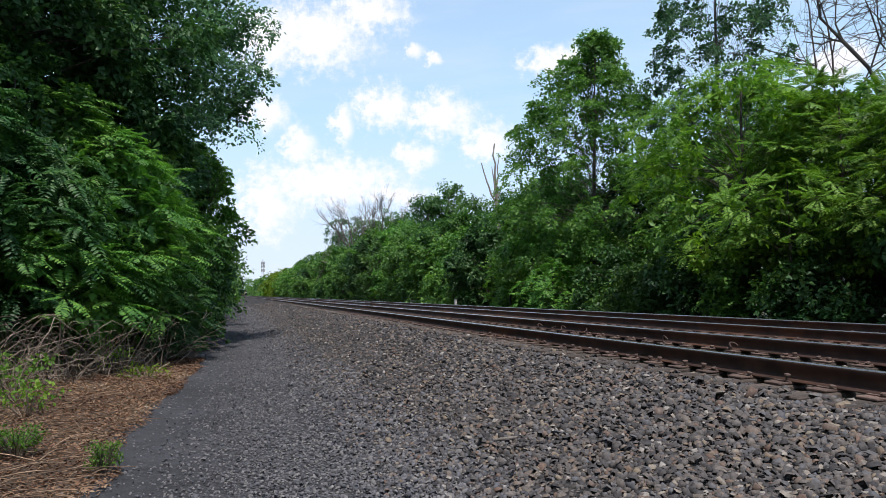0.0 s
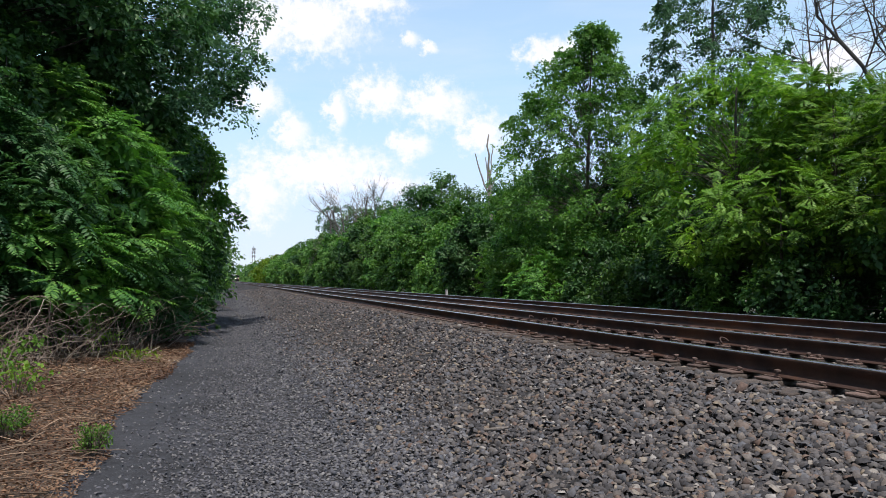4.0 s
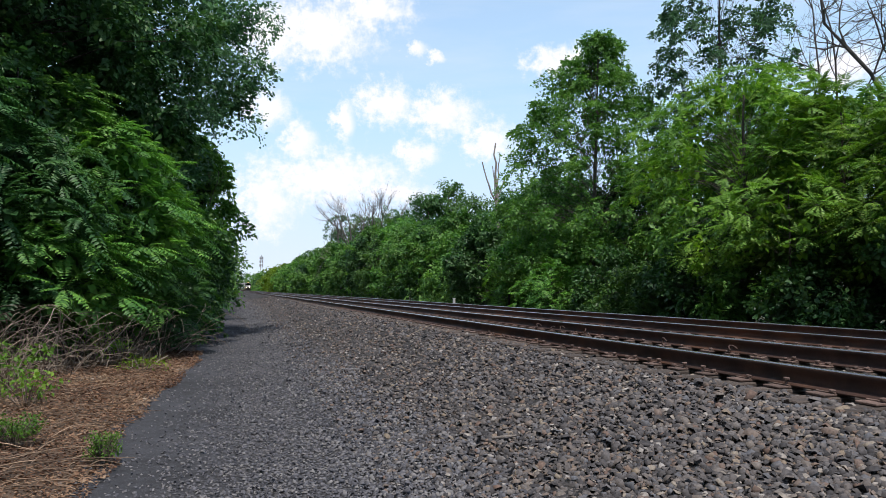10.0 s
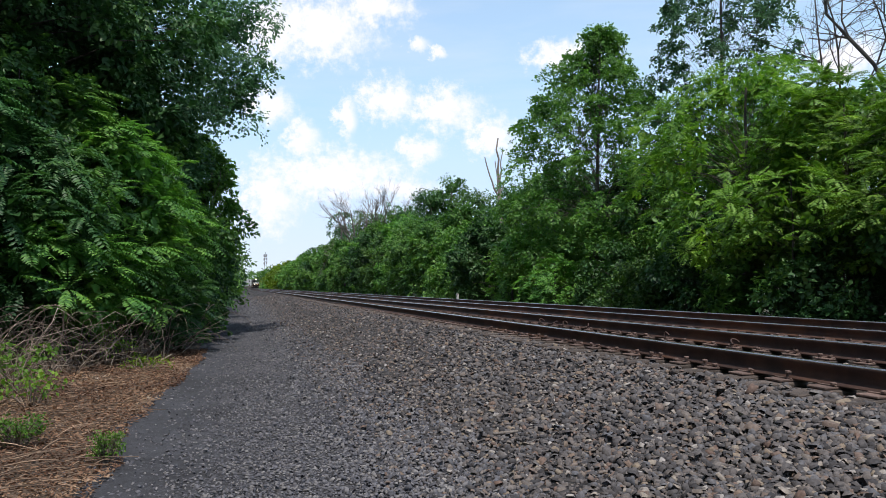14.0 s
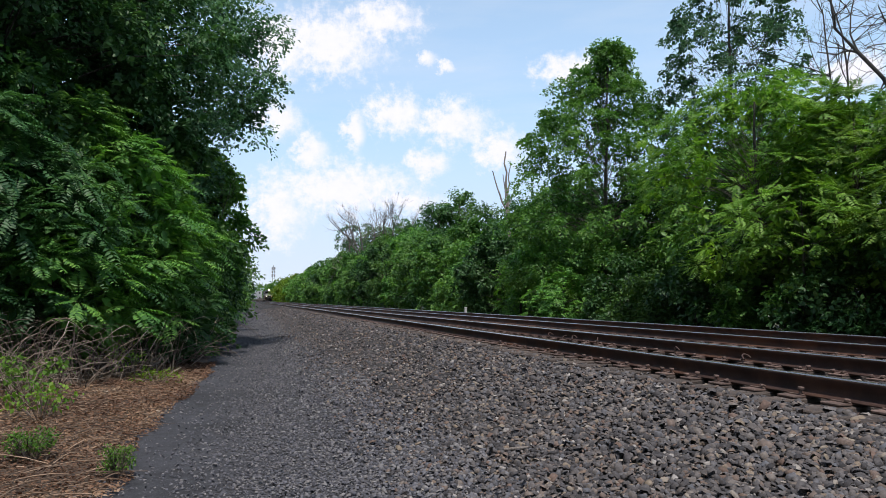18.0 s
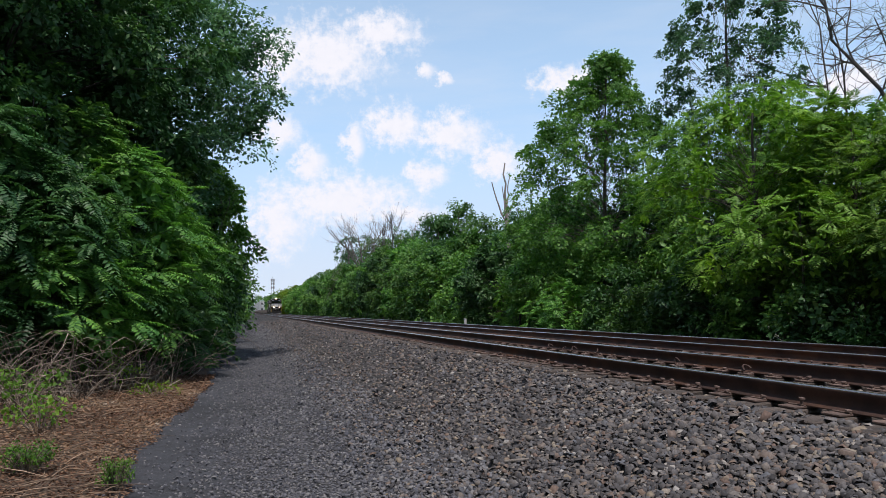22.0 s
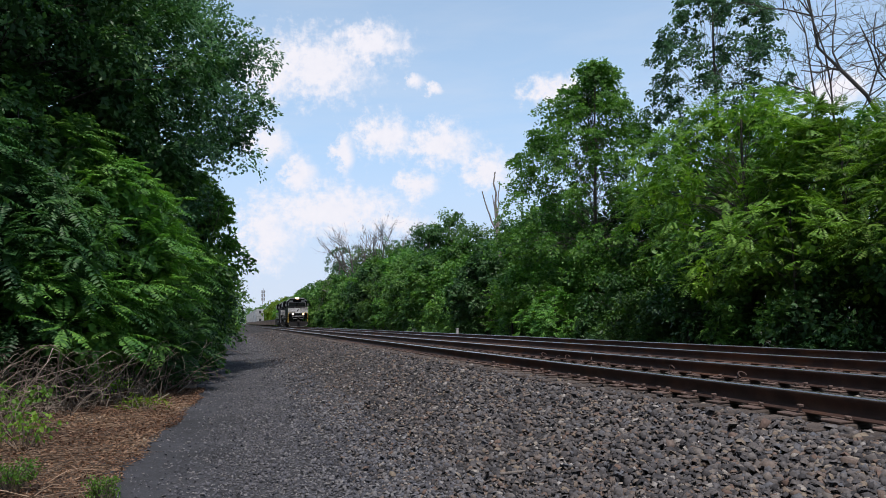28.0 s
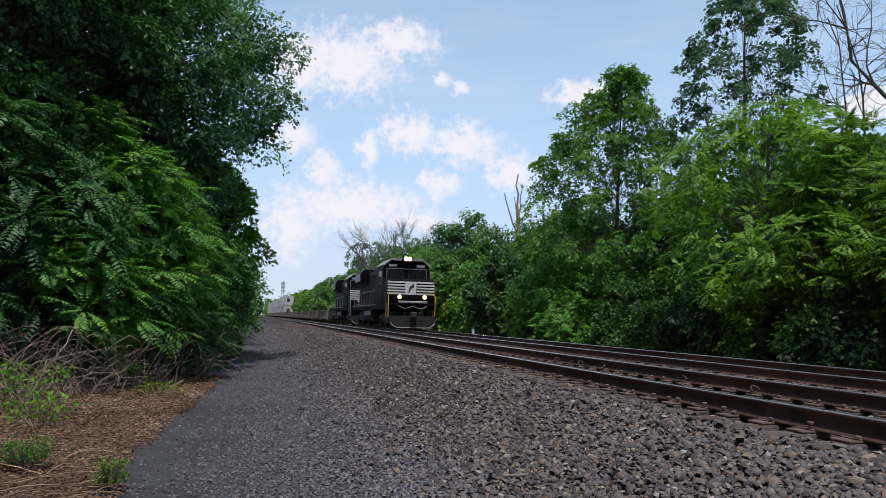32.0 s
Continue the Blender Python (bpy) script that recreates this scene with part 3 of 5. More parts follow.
def bare_tree(name, label, x, y, h, radius, seed, depth=3, kids=4, spread=0.6, lean=(0, 0), bark="dead_bark", stem=0.5, category="tree", curl=0.13):
    """A leafless tree: a trunk and its forking limbs."""
    rng = np.random.default_rng(seed)
    top = new(name)
    top.location = (x, y, float(ground_z(x, y)))
    tagged(top, label=label, category=category)
    trunk = []
    twigs(rng, (0, 0, -0.2), np.array([lean[0], lean[1], 1.0]), h * stem, radius, 0, trunk)
    tip = trunk[0][0][-1]
    under("trunk", mesh("trunk", *tubes(trunk, 7), M[bark], True), top)
    for k in range((3 if depth > 1 else 2) + kids):
        paths = []
        if k < kids:
            twigs(rng, trunk[0][0][3 + k % 2], unit(np.array([0, 0, 0.7]) + rng.normal(size=3) * spread), h * (1 - stem) * 0.6, radius * 0.4, max(depth - 2, 0), paths, spread, kids, curl)
        else:
            twigs(rng, tip, unit(np.array([lean[0], lean[1], 1.0]) + rng.normal(size=3) * 0.4 * spread), h * (1 - stem) * 0.75, radius * 0.55, depth - 1, paths, spread, kids, curl)
        under("limb", mesh("limb", *tubes(paths, 4), M[bark], True), top)
    return top


# ---- ground ----


def make_ground():
    rng = np.random.default_rng(3)
    xs = np.array([-2500, -800, -250, -80, -30, -15, -8, -5, -3.5, -2.5, -1.9, -1.4, -1.15, -0.93, -0.4, -0.1, 0.3, 0.8, 1.2, 1.6, 2.0, 2.4, 2.8, 3.2,
                   3.6, 4.0, 4.3, 4.6, 4.72, 5.2, 6.2, 7.4, 8.4, 9.5, 10.5, 11.1, 11.6, 12.2, 13, 15, 20, 40, 90, 300, 900, 2500])
    ys = np.concatenate([[-2500, -600, -150, -50, -20, -8], np.arange(-3, 30, 0.5), np.arange(30, 120, 3), np.arange(120, 800, 20), [900, 1200, 1800, 3000, 4500]])
    X, Y = np.meshgrid(xs, ys)
    wig = np.where((X > -1.2) & (X < -0.2), path_edge(Y) + 0.86, 0)
    XX = X + np.where(np.abs(X) < 100, bend(Y), 0) + wig
    Z = ground_z(XX, Y)
    Z += np.where((X > 0.9) & (X < 4.2), rng.normal(0, 0.012, X.shape), 0) + np.where((X < -1.2) & (X > -30), rng.normal(0, 0.012, X.shape), 0)
    nx, ny = len(xs), len(ys)
    i = (np.arange(ny - 1)[:, None] * nx + np.arange(nx - 1)[None])
    F = np.stack([i, i + 1, i + nx + 1, i + nx], -1).reshape(-1, 4)
    mid = (xs[:-1] + xs[1:]) / 2
    zone = np.select([mid < -4.2, mid < -0.93, mid < 12.2], [2, 1, 0], 2)
    idx = np.tile(zone, ny - 1)
    g = new("ground", mesh("ground", np.stack([XX, Y, Z], -1).reshape(-1, 3), F, [M["trackside"], M["litter_soil"], M["forest_soil"]], True, idx))
    tagged(g, "flat ground with a gravel path, sloped grey ballast and leaf litter", "ground", kind="structure")


make_ground()


def stones(rng, X, Y, size, sink=0.3, flat=0.55):
    """Angular broken stones lying on the ground."""
    n = len(X)
    a = np.array([[-1, -1, -1], [1, -1, -1], [1, 1, -1], [-1, 1, -1], [-1, -1, 1], [1, -1, 1], [1, 1, 1], [-1, 1, 1]], float)
    v = a[None] * rng.uniform(0.5, 1.05, (n, 8, 3))
    v[:, 4:, :2] *= rng.uniform(0.6, 0.95, (n, 1, 2))
    v *= np.stack([rng.uniform(0.85, 1.35, n), rng.uniform(0.55, 0.95, n), flat * rng.uniform(0.6, 1.3, n)], -1)[:, None] * size[:, None, None] * 0.5
    e = rng.normal(0, 0.48, (n, 2))
    yaw = rng.uniform(0, 2 * np.pi, n)
    cx, sx, cy, sy, cz, sz = np.cos(e[:, 0]), np.sin(e[:, 0]), np.cos(e[:, 1]), np.sin(e[:, 1]), np.cos(yaw), np.sin(yaw)
    x, y, z = v[..., 0], v[..., 1], v[..., 2]
    y, z = y * cx[:, None] - z * sx[:, None], y * sx[:, None] + z * cx[:, None]
    x, z = x * cy[:, None] + z * sy[:, None], -x * sy[:, None] + z * cy[:, None]
    x, y = x * cz[:, None] - y * sz[:, None], x * sz[:, None] + y * cz[:, None]
    g = ground_z(X, Y) + size * flat * (0.5 - sink) * 0.8 + size * rng.uniform(-0.1, 0.6, n)
    P = np.stack([x + X[:, None], y + Y[:, None], z + g[:, None]], -1)
    f = np.array([[4, 5, 6, 7], [0, 1, 5, 4], [1, 2, 6, 5], [2, 3, 7, 6], [3, 0, 4, 7]])
    F = (np.arange(n)[:, None, None] * 8 + f[None]).reshape(-1, 4)
    return P.reshape(-1, 3), F


def thinning(rng, n, y0, y1, power):
    """Distances that thin out away from y0."""
    k = 1 - power
    return (y0 ** k + rng.random(n) * (y1 ** k - y0 ** k)) ** (1 / k)


def make_stones():
    rng = np.random.default_rng(11)
    sets = []
    n = 50000
    X, Y = rng.uniform(1.0, 4.66, n), thinning(rng, n, 2.4, 90, 1.65)
    keep = rng.random(n) < np.interp(X, [1.0, 1.9, 2.6, 3.8, 4.66], [0.25, 1, 1, 0.9, 0.8])
    X, Y = X[keep], Y[keep]
    size = rng.lognormal(math.log(0.047), 0.24, len(X)) * np.interp(X, [1.1, 2.4, 3.6, 4.6], [0.72, 0.92, 1.08, 1.12]) * np.interp(Y, [8, 40, 90], [1, 1.4, 2.2])
    sets.append(stones(rng, X + bend(Y), Y, size, 0.3, 0.4))
    for x0, x1, n in ((5.05, 6.25, 5200), (6.55, 8.85, 4600), (9.1, 10.4, 1800)):
        X, Y = rng.uniform(x0, x1, n), thinning(rng, n, 2.0, 30, 1.3)
        sets.append(stones(rng, X, Y, rng.lognormal(math.log(0.046), 0.25, n)))
    X, Y = rng.uniform(1.2, 4.66, 1500), rng.uniform(-1, 2.6, 1500)
    sets.append(stones(rng, X, Y, rng.lognormal(math.log(0.055), 0.22, 1500), 0.3, 0.4))
    tagged(new("ballast_stones", mesh("ballast_stones", *join(*sets), M["stone"])), "angular grey and brown crushed ballast stones beside the rails", "gravel", kind="stuff")
    n = 42000
    X, Y = rng.uniform(-1.5, 1.9, n), thinning(rng, n, 2.9, 80, 1.85)
    keep = rng.random(n) < np.interp(X, [-1.5, -1.15, -0.85, -0.7, -0.45, 0.1, 1.2, 1.9], [0.0, 0.12, 0.3, 0.25, 0.45, 1, 1, 0.35])
    X, Y = X[keep], Y[keep]
    size = rng.lognormal(math.log(0.027), 0.22, len(X)) * np.interp(X, [0.2, 1.6], [0.85, 1.35]) * np.interp(Y, [6, 25, 80], [1, 1.5, 3.0])
    tagged(new("path_stones", mesh("path_stones", *stones(rng, X + bend(Y), Y, size, 0.35, 0.4), M["small_stone"])), "small dark grey gravel loose on the path", "gravel", kind="stuff")


make_stones()

# ---- railway ----
RAILS = [(4.89, 0.769), (6.395, 0.80), (8.954, 0.745), (10.459, 0.77)]
RAIL_SHAPE = [(-0.076, 0.0), (0.076, 0.0), (0.076, 0.012), (0.02, 0.03), (0.009, 0.05), (0.009, 0.125), (0.034, 0.142), (0.037, 0.172), (0.028, 0.184),
              (-0.028, 0.184), (-0.037, 0.172), (-0.034, 0.142), (-0.009, 0.125), (-0.009, 0.05), (-0.02, 0.03), (-0.076, 0.012)]


def rail_mesh(x, top):
    ys = np.concatenate([np.arange(-30, 120, 5.0), np.arange(120, 901, 20.0)])
    prof = np.array(RAIL_SHAPE)
    n = len(prof)
    V = np.stack([np.stack([prof[:, 0] + x + bend(y), np.full(n, y), prof[:, 1] + top - 0.184], -1) for y in ys]).reshape(-1, 3)
    i = np.arange(len(ys) - 1)[:, None] * n + np.arange(n)[None]
    j = np.arange(len(ys) - 1)[:, None] * n + (np.arange(n)[None] + 1) % n
    F = np.stack([i, j, j + n, i + n], -1).reshape(-1, 4)
    shine = np.tile(np.isin(np.arange(n), (8, 9)), len(ys) - 1).astype(int)
    return mesh("rail", V, F, [M["rail_rust"], M["rail_shine"]], False, shine)


def box_bm(bm, x0, x1, y0, y1, z0, z1, bevel=0.0, m=None):
    """A box with softened edges added to bm."""
    r = bmesh.ops.create_cube(bm, size=1.0)
    vs = r["verts"]
    for v in vs:
        v.co = Vector(((x0 + x1) / 2 + v.co.x * (x1 - x0), (y0 + y1) / 2 + v.co.y * (y1 - y0), (z0 + z1) / 2 + v.co.z * (z1 - z0)))
    if m is not None:
        bmesh.ops.transform(bm, matrix=m, verts=vs)
    if bevel:
        bmesh.ops.bevel(bm, geom=list({e for v in vs for e in v.link_edges}), offset=bevel, segments=1, affect="EDGES")


def make_track(k, near_y0, label):
    track = new("railway_track")
    tagged(track, label, "railway track", "railway tracks")
    mid = (RAILS[2 * k][0] + RAILS[2 * k + 1][0]) / 2
    for x, top in RAILS[2 * k:2 * k + 2]:
        under("rail", rail_mesh(x, top), track, "rusty steel rail with a bright running surface")
    bm = bmesh.new()
    box_bm(bm, -1.3, 1.3, -0.115, 0.115, -0.17, 0.0, 0.012)
    tie_me = bpy.data.meshes.new("tie")
    bm.to_mesh(tie_me)
    bm.free()
    tie_me.materials.append(M["tie_wood"])
    bm = bmesh.new()
    box_bm(bm, -0.215, 0.17, -0.098, 0.098, 0.0, 0.02, 0.005)
    box_bm(bm, -0.105, -0.082, -0.098, 0.098, 0.02, 0.032, 0.003)
    box_bm(bm, 0.082, 0.105, -0.098, 0.098, 0.02, 0.032, 0.003)
    plate_me = bpy.data.meshes.new("tie_plate")
    bm.to_mesh(plate_me)
    bm.free()
    plate_me.materials.append(M["plate_rust"])
    bm = bmesh.new()
    box_bm(bm, -0.009, 0.009, -0.009, 0.009, -0.02, 0.03, 0.0)
    box_bm(bm, -0.022, 0.026, -0.02, 0.02, 0.03, 0.056, 0.006)
    spike_me = bpy.data.meshes.new("spike")
    bm.to_mesh(spike_me)
    bm.free()
    spike_me.materials.append(M["plate_rust"])
    s = np.linspace(0, 1, 7)
    clip_me = mesh("rail_clip", *tubes([(np.stack([-0.05 + 0.075 * s, 0.05 * np.sin(s * 4.2), 0.02 + 0.085 * np.sin(s * 2.6)], -1), np.full(7, 0.013))], 6), M["rail_rust"], True)
    rng = np.random.default_rng(40 + k)
    bases = [t - 0.184 for _, t in RAILS[2 * k:2 * k + 2]]
    tilt = math.atan2(bases[1] - bases[0], 1.505)
    y = near_y0
    while y < 58:
        dx = float(bend(y))
        t = under("tie", tie_me, track)
        t.matrix_basis = Matrix.Translation((mid + dx, y + rng.normal(0, 0.015), (bases[0] + bases[1]) / 2 - 0.022)) @ pose(0, 0, 0, 0, -math.degrees(tilt), rng.normal(0, 0.7))
        if y < 34:
            for (x, _), b, s in zip(RAILS[2 * k:2 * k + 2], bases, (1, -1)):
                p = under("tie_plate", plate_me, track)
                p.matrix_basis = Matrix.Translation((x + dx, y, b - 0.02)) @ pose(0, 0, 0, 0, 0, 0 if s > 0 else 180)
                if 2.5 < y < 13 - 3 * k:
                    for sx, sy in ((-0.15, 0.055), (-0.098, -0.06), (0.098, 0.05), (0.135, -0.055)):
                        if rng.random() < 0.75:
                            q = under("spike", spike_me, p)
                            q.matrix_basis = Matrix.Translation((sx, sy, 0.02 - 0.02 + max(0, rng.normal(0.004, 0.016)))) @ pose(0, 0, 0, rng.normal(0, 6), rng.normal(0, 6), 0 if sx < 0 else 180)
            if k == 0 and 3 < y < 14 and rng.random() < 0.22:
                c = under("rail_clip", clip_me, track, "bent rusty rail clip")
                c.matrix_basis = Matrix.Translation((RAILS[1][0] - 0.12 + dx, y + rng.normal(0, 0.04), bases[1])) @ pose(0, 0, 0, rng.normal(0, 20), rng.normal(0, 12), rng.uniform(-60, 60))
        y += 0.495
    return track


make_track(0, -8.115, "rusty railway track on weathered wooden ties in ballast")
make_track(1, -7.6, "rusty far railway track lying in ballast before the trees")

# ---- trees on the far side of the line ----
FEATHER = "tree of heaven with drooping feather leaves and thin dark trunks"


def snag():
    """A pale dead trunk that forks into a few broken prongs."""
    rng = np.random.default_rng(61)
    top = new("dead_tree")
    top.location = (23.9, 61.7, float(ground_z(23.9, 61.7)))
    tagged(top, "weathered pale dead trunk forking into broken prongs", "tree")
    s = np.linspace(0, 1, 7)
    under("trunk", mesh("trunk", *tubes([(limb((0, 0, -0.2), (-0.05, 0, 10.4), 7, rng, 0, 0.03), 0.25 - 0.08 * s)], 8), M["dead_bark"], True), top)
    for foot, tip, r in (((-0.05, 0, 10.2), (-0.15, 0, 15.5), 0.16), ((-0.1, 0, 9.4), (-1.45, 0.2, 13.6), 0.12), ((-0.1, 0, 10.0), (-0.6, -0.3, 13.2), 0.09),
                         ((0.0, 0, 11.5), (0.3, 0.1, 14.6), 0.09), ((0.0, 0, 10.1), (0.75, -0.2, 12.4), 0.08)):
        under("limb", mesh("limb", *tubes([(limb(foot, tip, 7, rng, -0.06, 0.1), r * 0.85 * (1.05 - 0.6 * s))], 6), M["dead_bark"], True), top)


def right_side():
    make_tree("feather_leaf_tree", FEATHER, 14.6, 17.1, 8.2, 3.6, 101, M["leaf_bright"], M["dark_bark"], 0.22, 150, 13, shape="crown", feather=0.62, low=0.65, fill=0.8, pairs=10, trunk_r=0.11, shell=0.85, narrow=0.2, droop=0.2)
    make_tree("feather_leaf_tree", FEATHER, 15.6, 14.6, 7.1, 2.8, 102, M["leaf_bright"], M["dark_bark"], 0.15, 110, 13, shape="crown", feather=0.62, low=0.65, fill=0.8, pairs=10, shell=0.85, trunk_r=0.09, narrow=0.2, droop=0.2)
    make_tree("feather_leaf_tree", "young tree of heaven with bright yellow-green feather leaves", 13.5, 14.4, 4.5, 1.9, 103, M["leaf_sunny"], M["dark_bark"], 0.6, 40, 14, shape="round", feather=0.64, trunk_r=0.05, low=0.7, pairs=10,
              shell=0.8, narrow=0.2, droop=0.24)
    make_tree("feather_leaf_tree", FEATHER, 15.2, 11.2, 6.2, 2.6, 104, M["leaf_bright"], M["dark_bark"], 0.15, 100, 13, shape="crown", feather=0.62, low=0.65, fill=0.8, pairs=10, shell=0.85, trunk_r=0.08, narrow=0.2, droop=0.2)
    make_tree("tall_tree", "tall slender broadleaf tree with airy light green crown", 15.95, 29.4, 13.9, 4.9, 105, M["leaf_airy"], M["bark"], 0.05, 430, 170, 0.14, "cone", 0.135, lean=(0.04, 0.0), shell=0.3, trunk_r=0.13, limb_r=0.12, sprays=9, fill=0.1, low=1.25)
    make_tree("tall_tree", "tall thin-crowned tree standing behind the trees of heaven", 20.9, 26.0, 17.4, 3.3, 106, M["leaf_blue"], M["bark"], 0.4, 210, 150, 0.14, "crown", 0.16, limb_r=0.08, trunk_r=0.16, sprays=8, fill=0.03)
    for i, (x, y, h, r) in enumerate([(12.9, 27.0, 2.6, 1.6), (13.2, 32.5, 3.0, 1.5), (13.2, 16.6, 1.7, 0.6)]):
        make_tree("shrub", "bright green leafy shrub beside the far track", x, y, h, r, 107 + 30 * i, M["leaf_fresh"], M["dark_bark"], 0.08, int(36 * r), 9, shape="round", feather=0.5, category="shrub")
    # undergrowth in the shade
    rng = np.random.default_rng(5)
    for i, y in enumerate(np.arange(-9.5, 26, 2.1)):
        make_tree("shrub", "dense dark green undergrowth shrub beneath the trees", 13.9 + rng.uniform(-0.4, 0.5), y, rng.uniform(2.2, 3.6), 1.5, 200 + i,
                  M["leaf_dark"] if i % 3 else M["leaf_mid"], M["dark_bark"], 0.05, 36, 80, 0.15, "wall", 0.32, category="shrub", group="undergrowth shrubs", fill=0.5)
    # the hedge of trees that runs on along the line
    y, i = 29.0, 0
    while y < 330:
        h = float(np.interp(y, [25, 40, 50, 70, 93, 120, 145, 160, 219, 400], [4.6, 5.4, 7.0, 8.0, 8.0, 9.4, 9.2, 8.2, 8.4, 10])) * rng.uniform(0.82, 1.1)
        r = float(np.interp(y, [25, 60, 150, 300], [2.2, 2.8, 3.8, 6.0])) * rng.uniform(0.85, 1.2)
        leaf = M["leaf_yellow"] if 215 < y < 290 else M[("leaf_mid", "leaf_fresh", "leaf_mid", "leaf_dark", "leaf_mid")[i % 5]]
        x = 13.2 + r * 0.62 + float(bend(y)) + rng.uniform(-0.5, 1.5)
        size = float(np.interp(y, [25, 80, 200, 330], [0.15, 0.28, 0.55, 0.9]))
        make_tree("hedgerow_tree", "leafy hedgerow tree with foliage down to the ground beside the line", x, y, h, r, 300 + i, leaf, M["dark_bark"], 0.08,
                  int(np.interp(y, [30, 60, 120, 330], [56, 44, 28, 18])), int(np.interp(y, [30, 60, 120, 330], [200, 140, 80, 50])), size, ("round", "crown", "wall")[i % 3], 0.27, shell=0.8, fill=0.4, group="hedgerow trees")
        y += r * rng.uniform(1.0, 1.45)
        i += 1
    for i, (x, y, h) in enumerate([(15.6, 6.6, 7.0), (16.2, 2.4, 8.0), (15.8, -2.5, 7.5), (16.5, -7.5, 8.5)]):
        make_tree("feather_leaf_tree", FEATHER, x, y, h, 2.7, 130 + i, M["leaf_mid"], M["dark_bark"], 0.15, 80, 7, shape="crown", feather=0.75, trunk_r=0.09)
    # taller trees behind the hedge
    for i, (x, y, h, r) in enumerate([(21, 44, 8.5, 3.6), (25.4, 56, 10.0, 3.6), (25.6, 83, 15.2, 3.4), (22.7, 82, 13.0, 3.8), (27.4, 75.5, 12.6, 4.0), (27.8, 67.5, 11.6, 3.8), (23, 96, 12.5, 3.4), (25, 104, 13.0, 4.0), (19.5, 104, 12.5, 3.6), (20, 135, 13.5, 4.0), (18.6, 17.0, 7.4, 2.8), (18.2, 12.6, 6.8, 2.8), (17.8, 21.5, 6.8, 2.6), (19.5, 39, 8.6, 3.2), (17.8, 34, 6.6, 2.8), (21.0, 31.5, 8.0, 3.2)]):
        make_tree("woodland_tree", "mature broadleaf tree rising behind the hedgerow", x, y, h, r, 420 + i, M["leaf_dark"] if i % 2 else M["leaf_mid"], M["bark"], 0.3, 60, 100,
                  0.26, "crown", 0.3, group="woodland trees")
    for i, (x, y, h, r) in enumerate([(15.6, 110, 13.4, 2.6), (18.2, 114, 14.2, 2.8), (22.6, 104, 14.6, 1.8)]):
        make_tree("woodland_tree", "thinly leaved grey-green tree among dead trees", x, y, h, r, 480 + i, M["leaf_blue"], M["twig_bark"], 0.35, 40, 60, 0.24, "crown", 0.26, fill=0.0, sprays=8, group="woodland trees")
    snag()
    for i, (x, y, h) in enumerate([(17.0, 99, 15.0), (19.6, 101, 16.4), (25.4, 108, 17.0), (28.6, 112, 17.0)]):
        bare_tree("dead_tree", "grey leafless tree with a fan of fine twigs", x, y, h, 0.24, 70 + i, 4, 5, 0.42, bark="twig_bark", stem=0.42)
    bare_tree("dead_tree", "dark leafless tree with forking bare branches", 22.6, 24.4, 17.5, 0.11, 84, 4, 5, 0.8, bark="dark_bark", stem=0.5, curl=0.26)
    bare_tree("dead_tree", "dark leafless tree with thick forking bare branches", 23.0, 20.6, 18.0, 0.17, 87, 4, 5, 0.8, bark="dark_bark", stem=0.5, curl=0.26)


right_side()


# ---- trees on the near side of the path ----


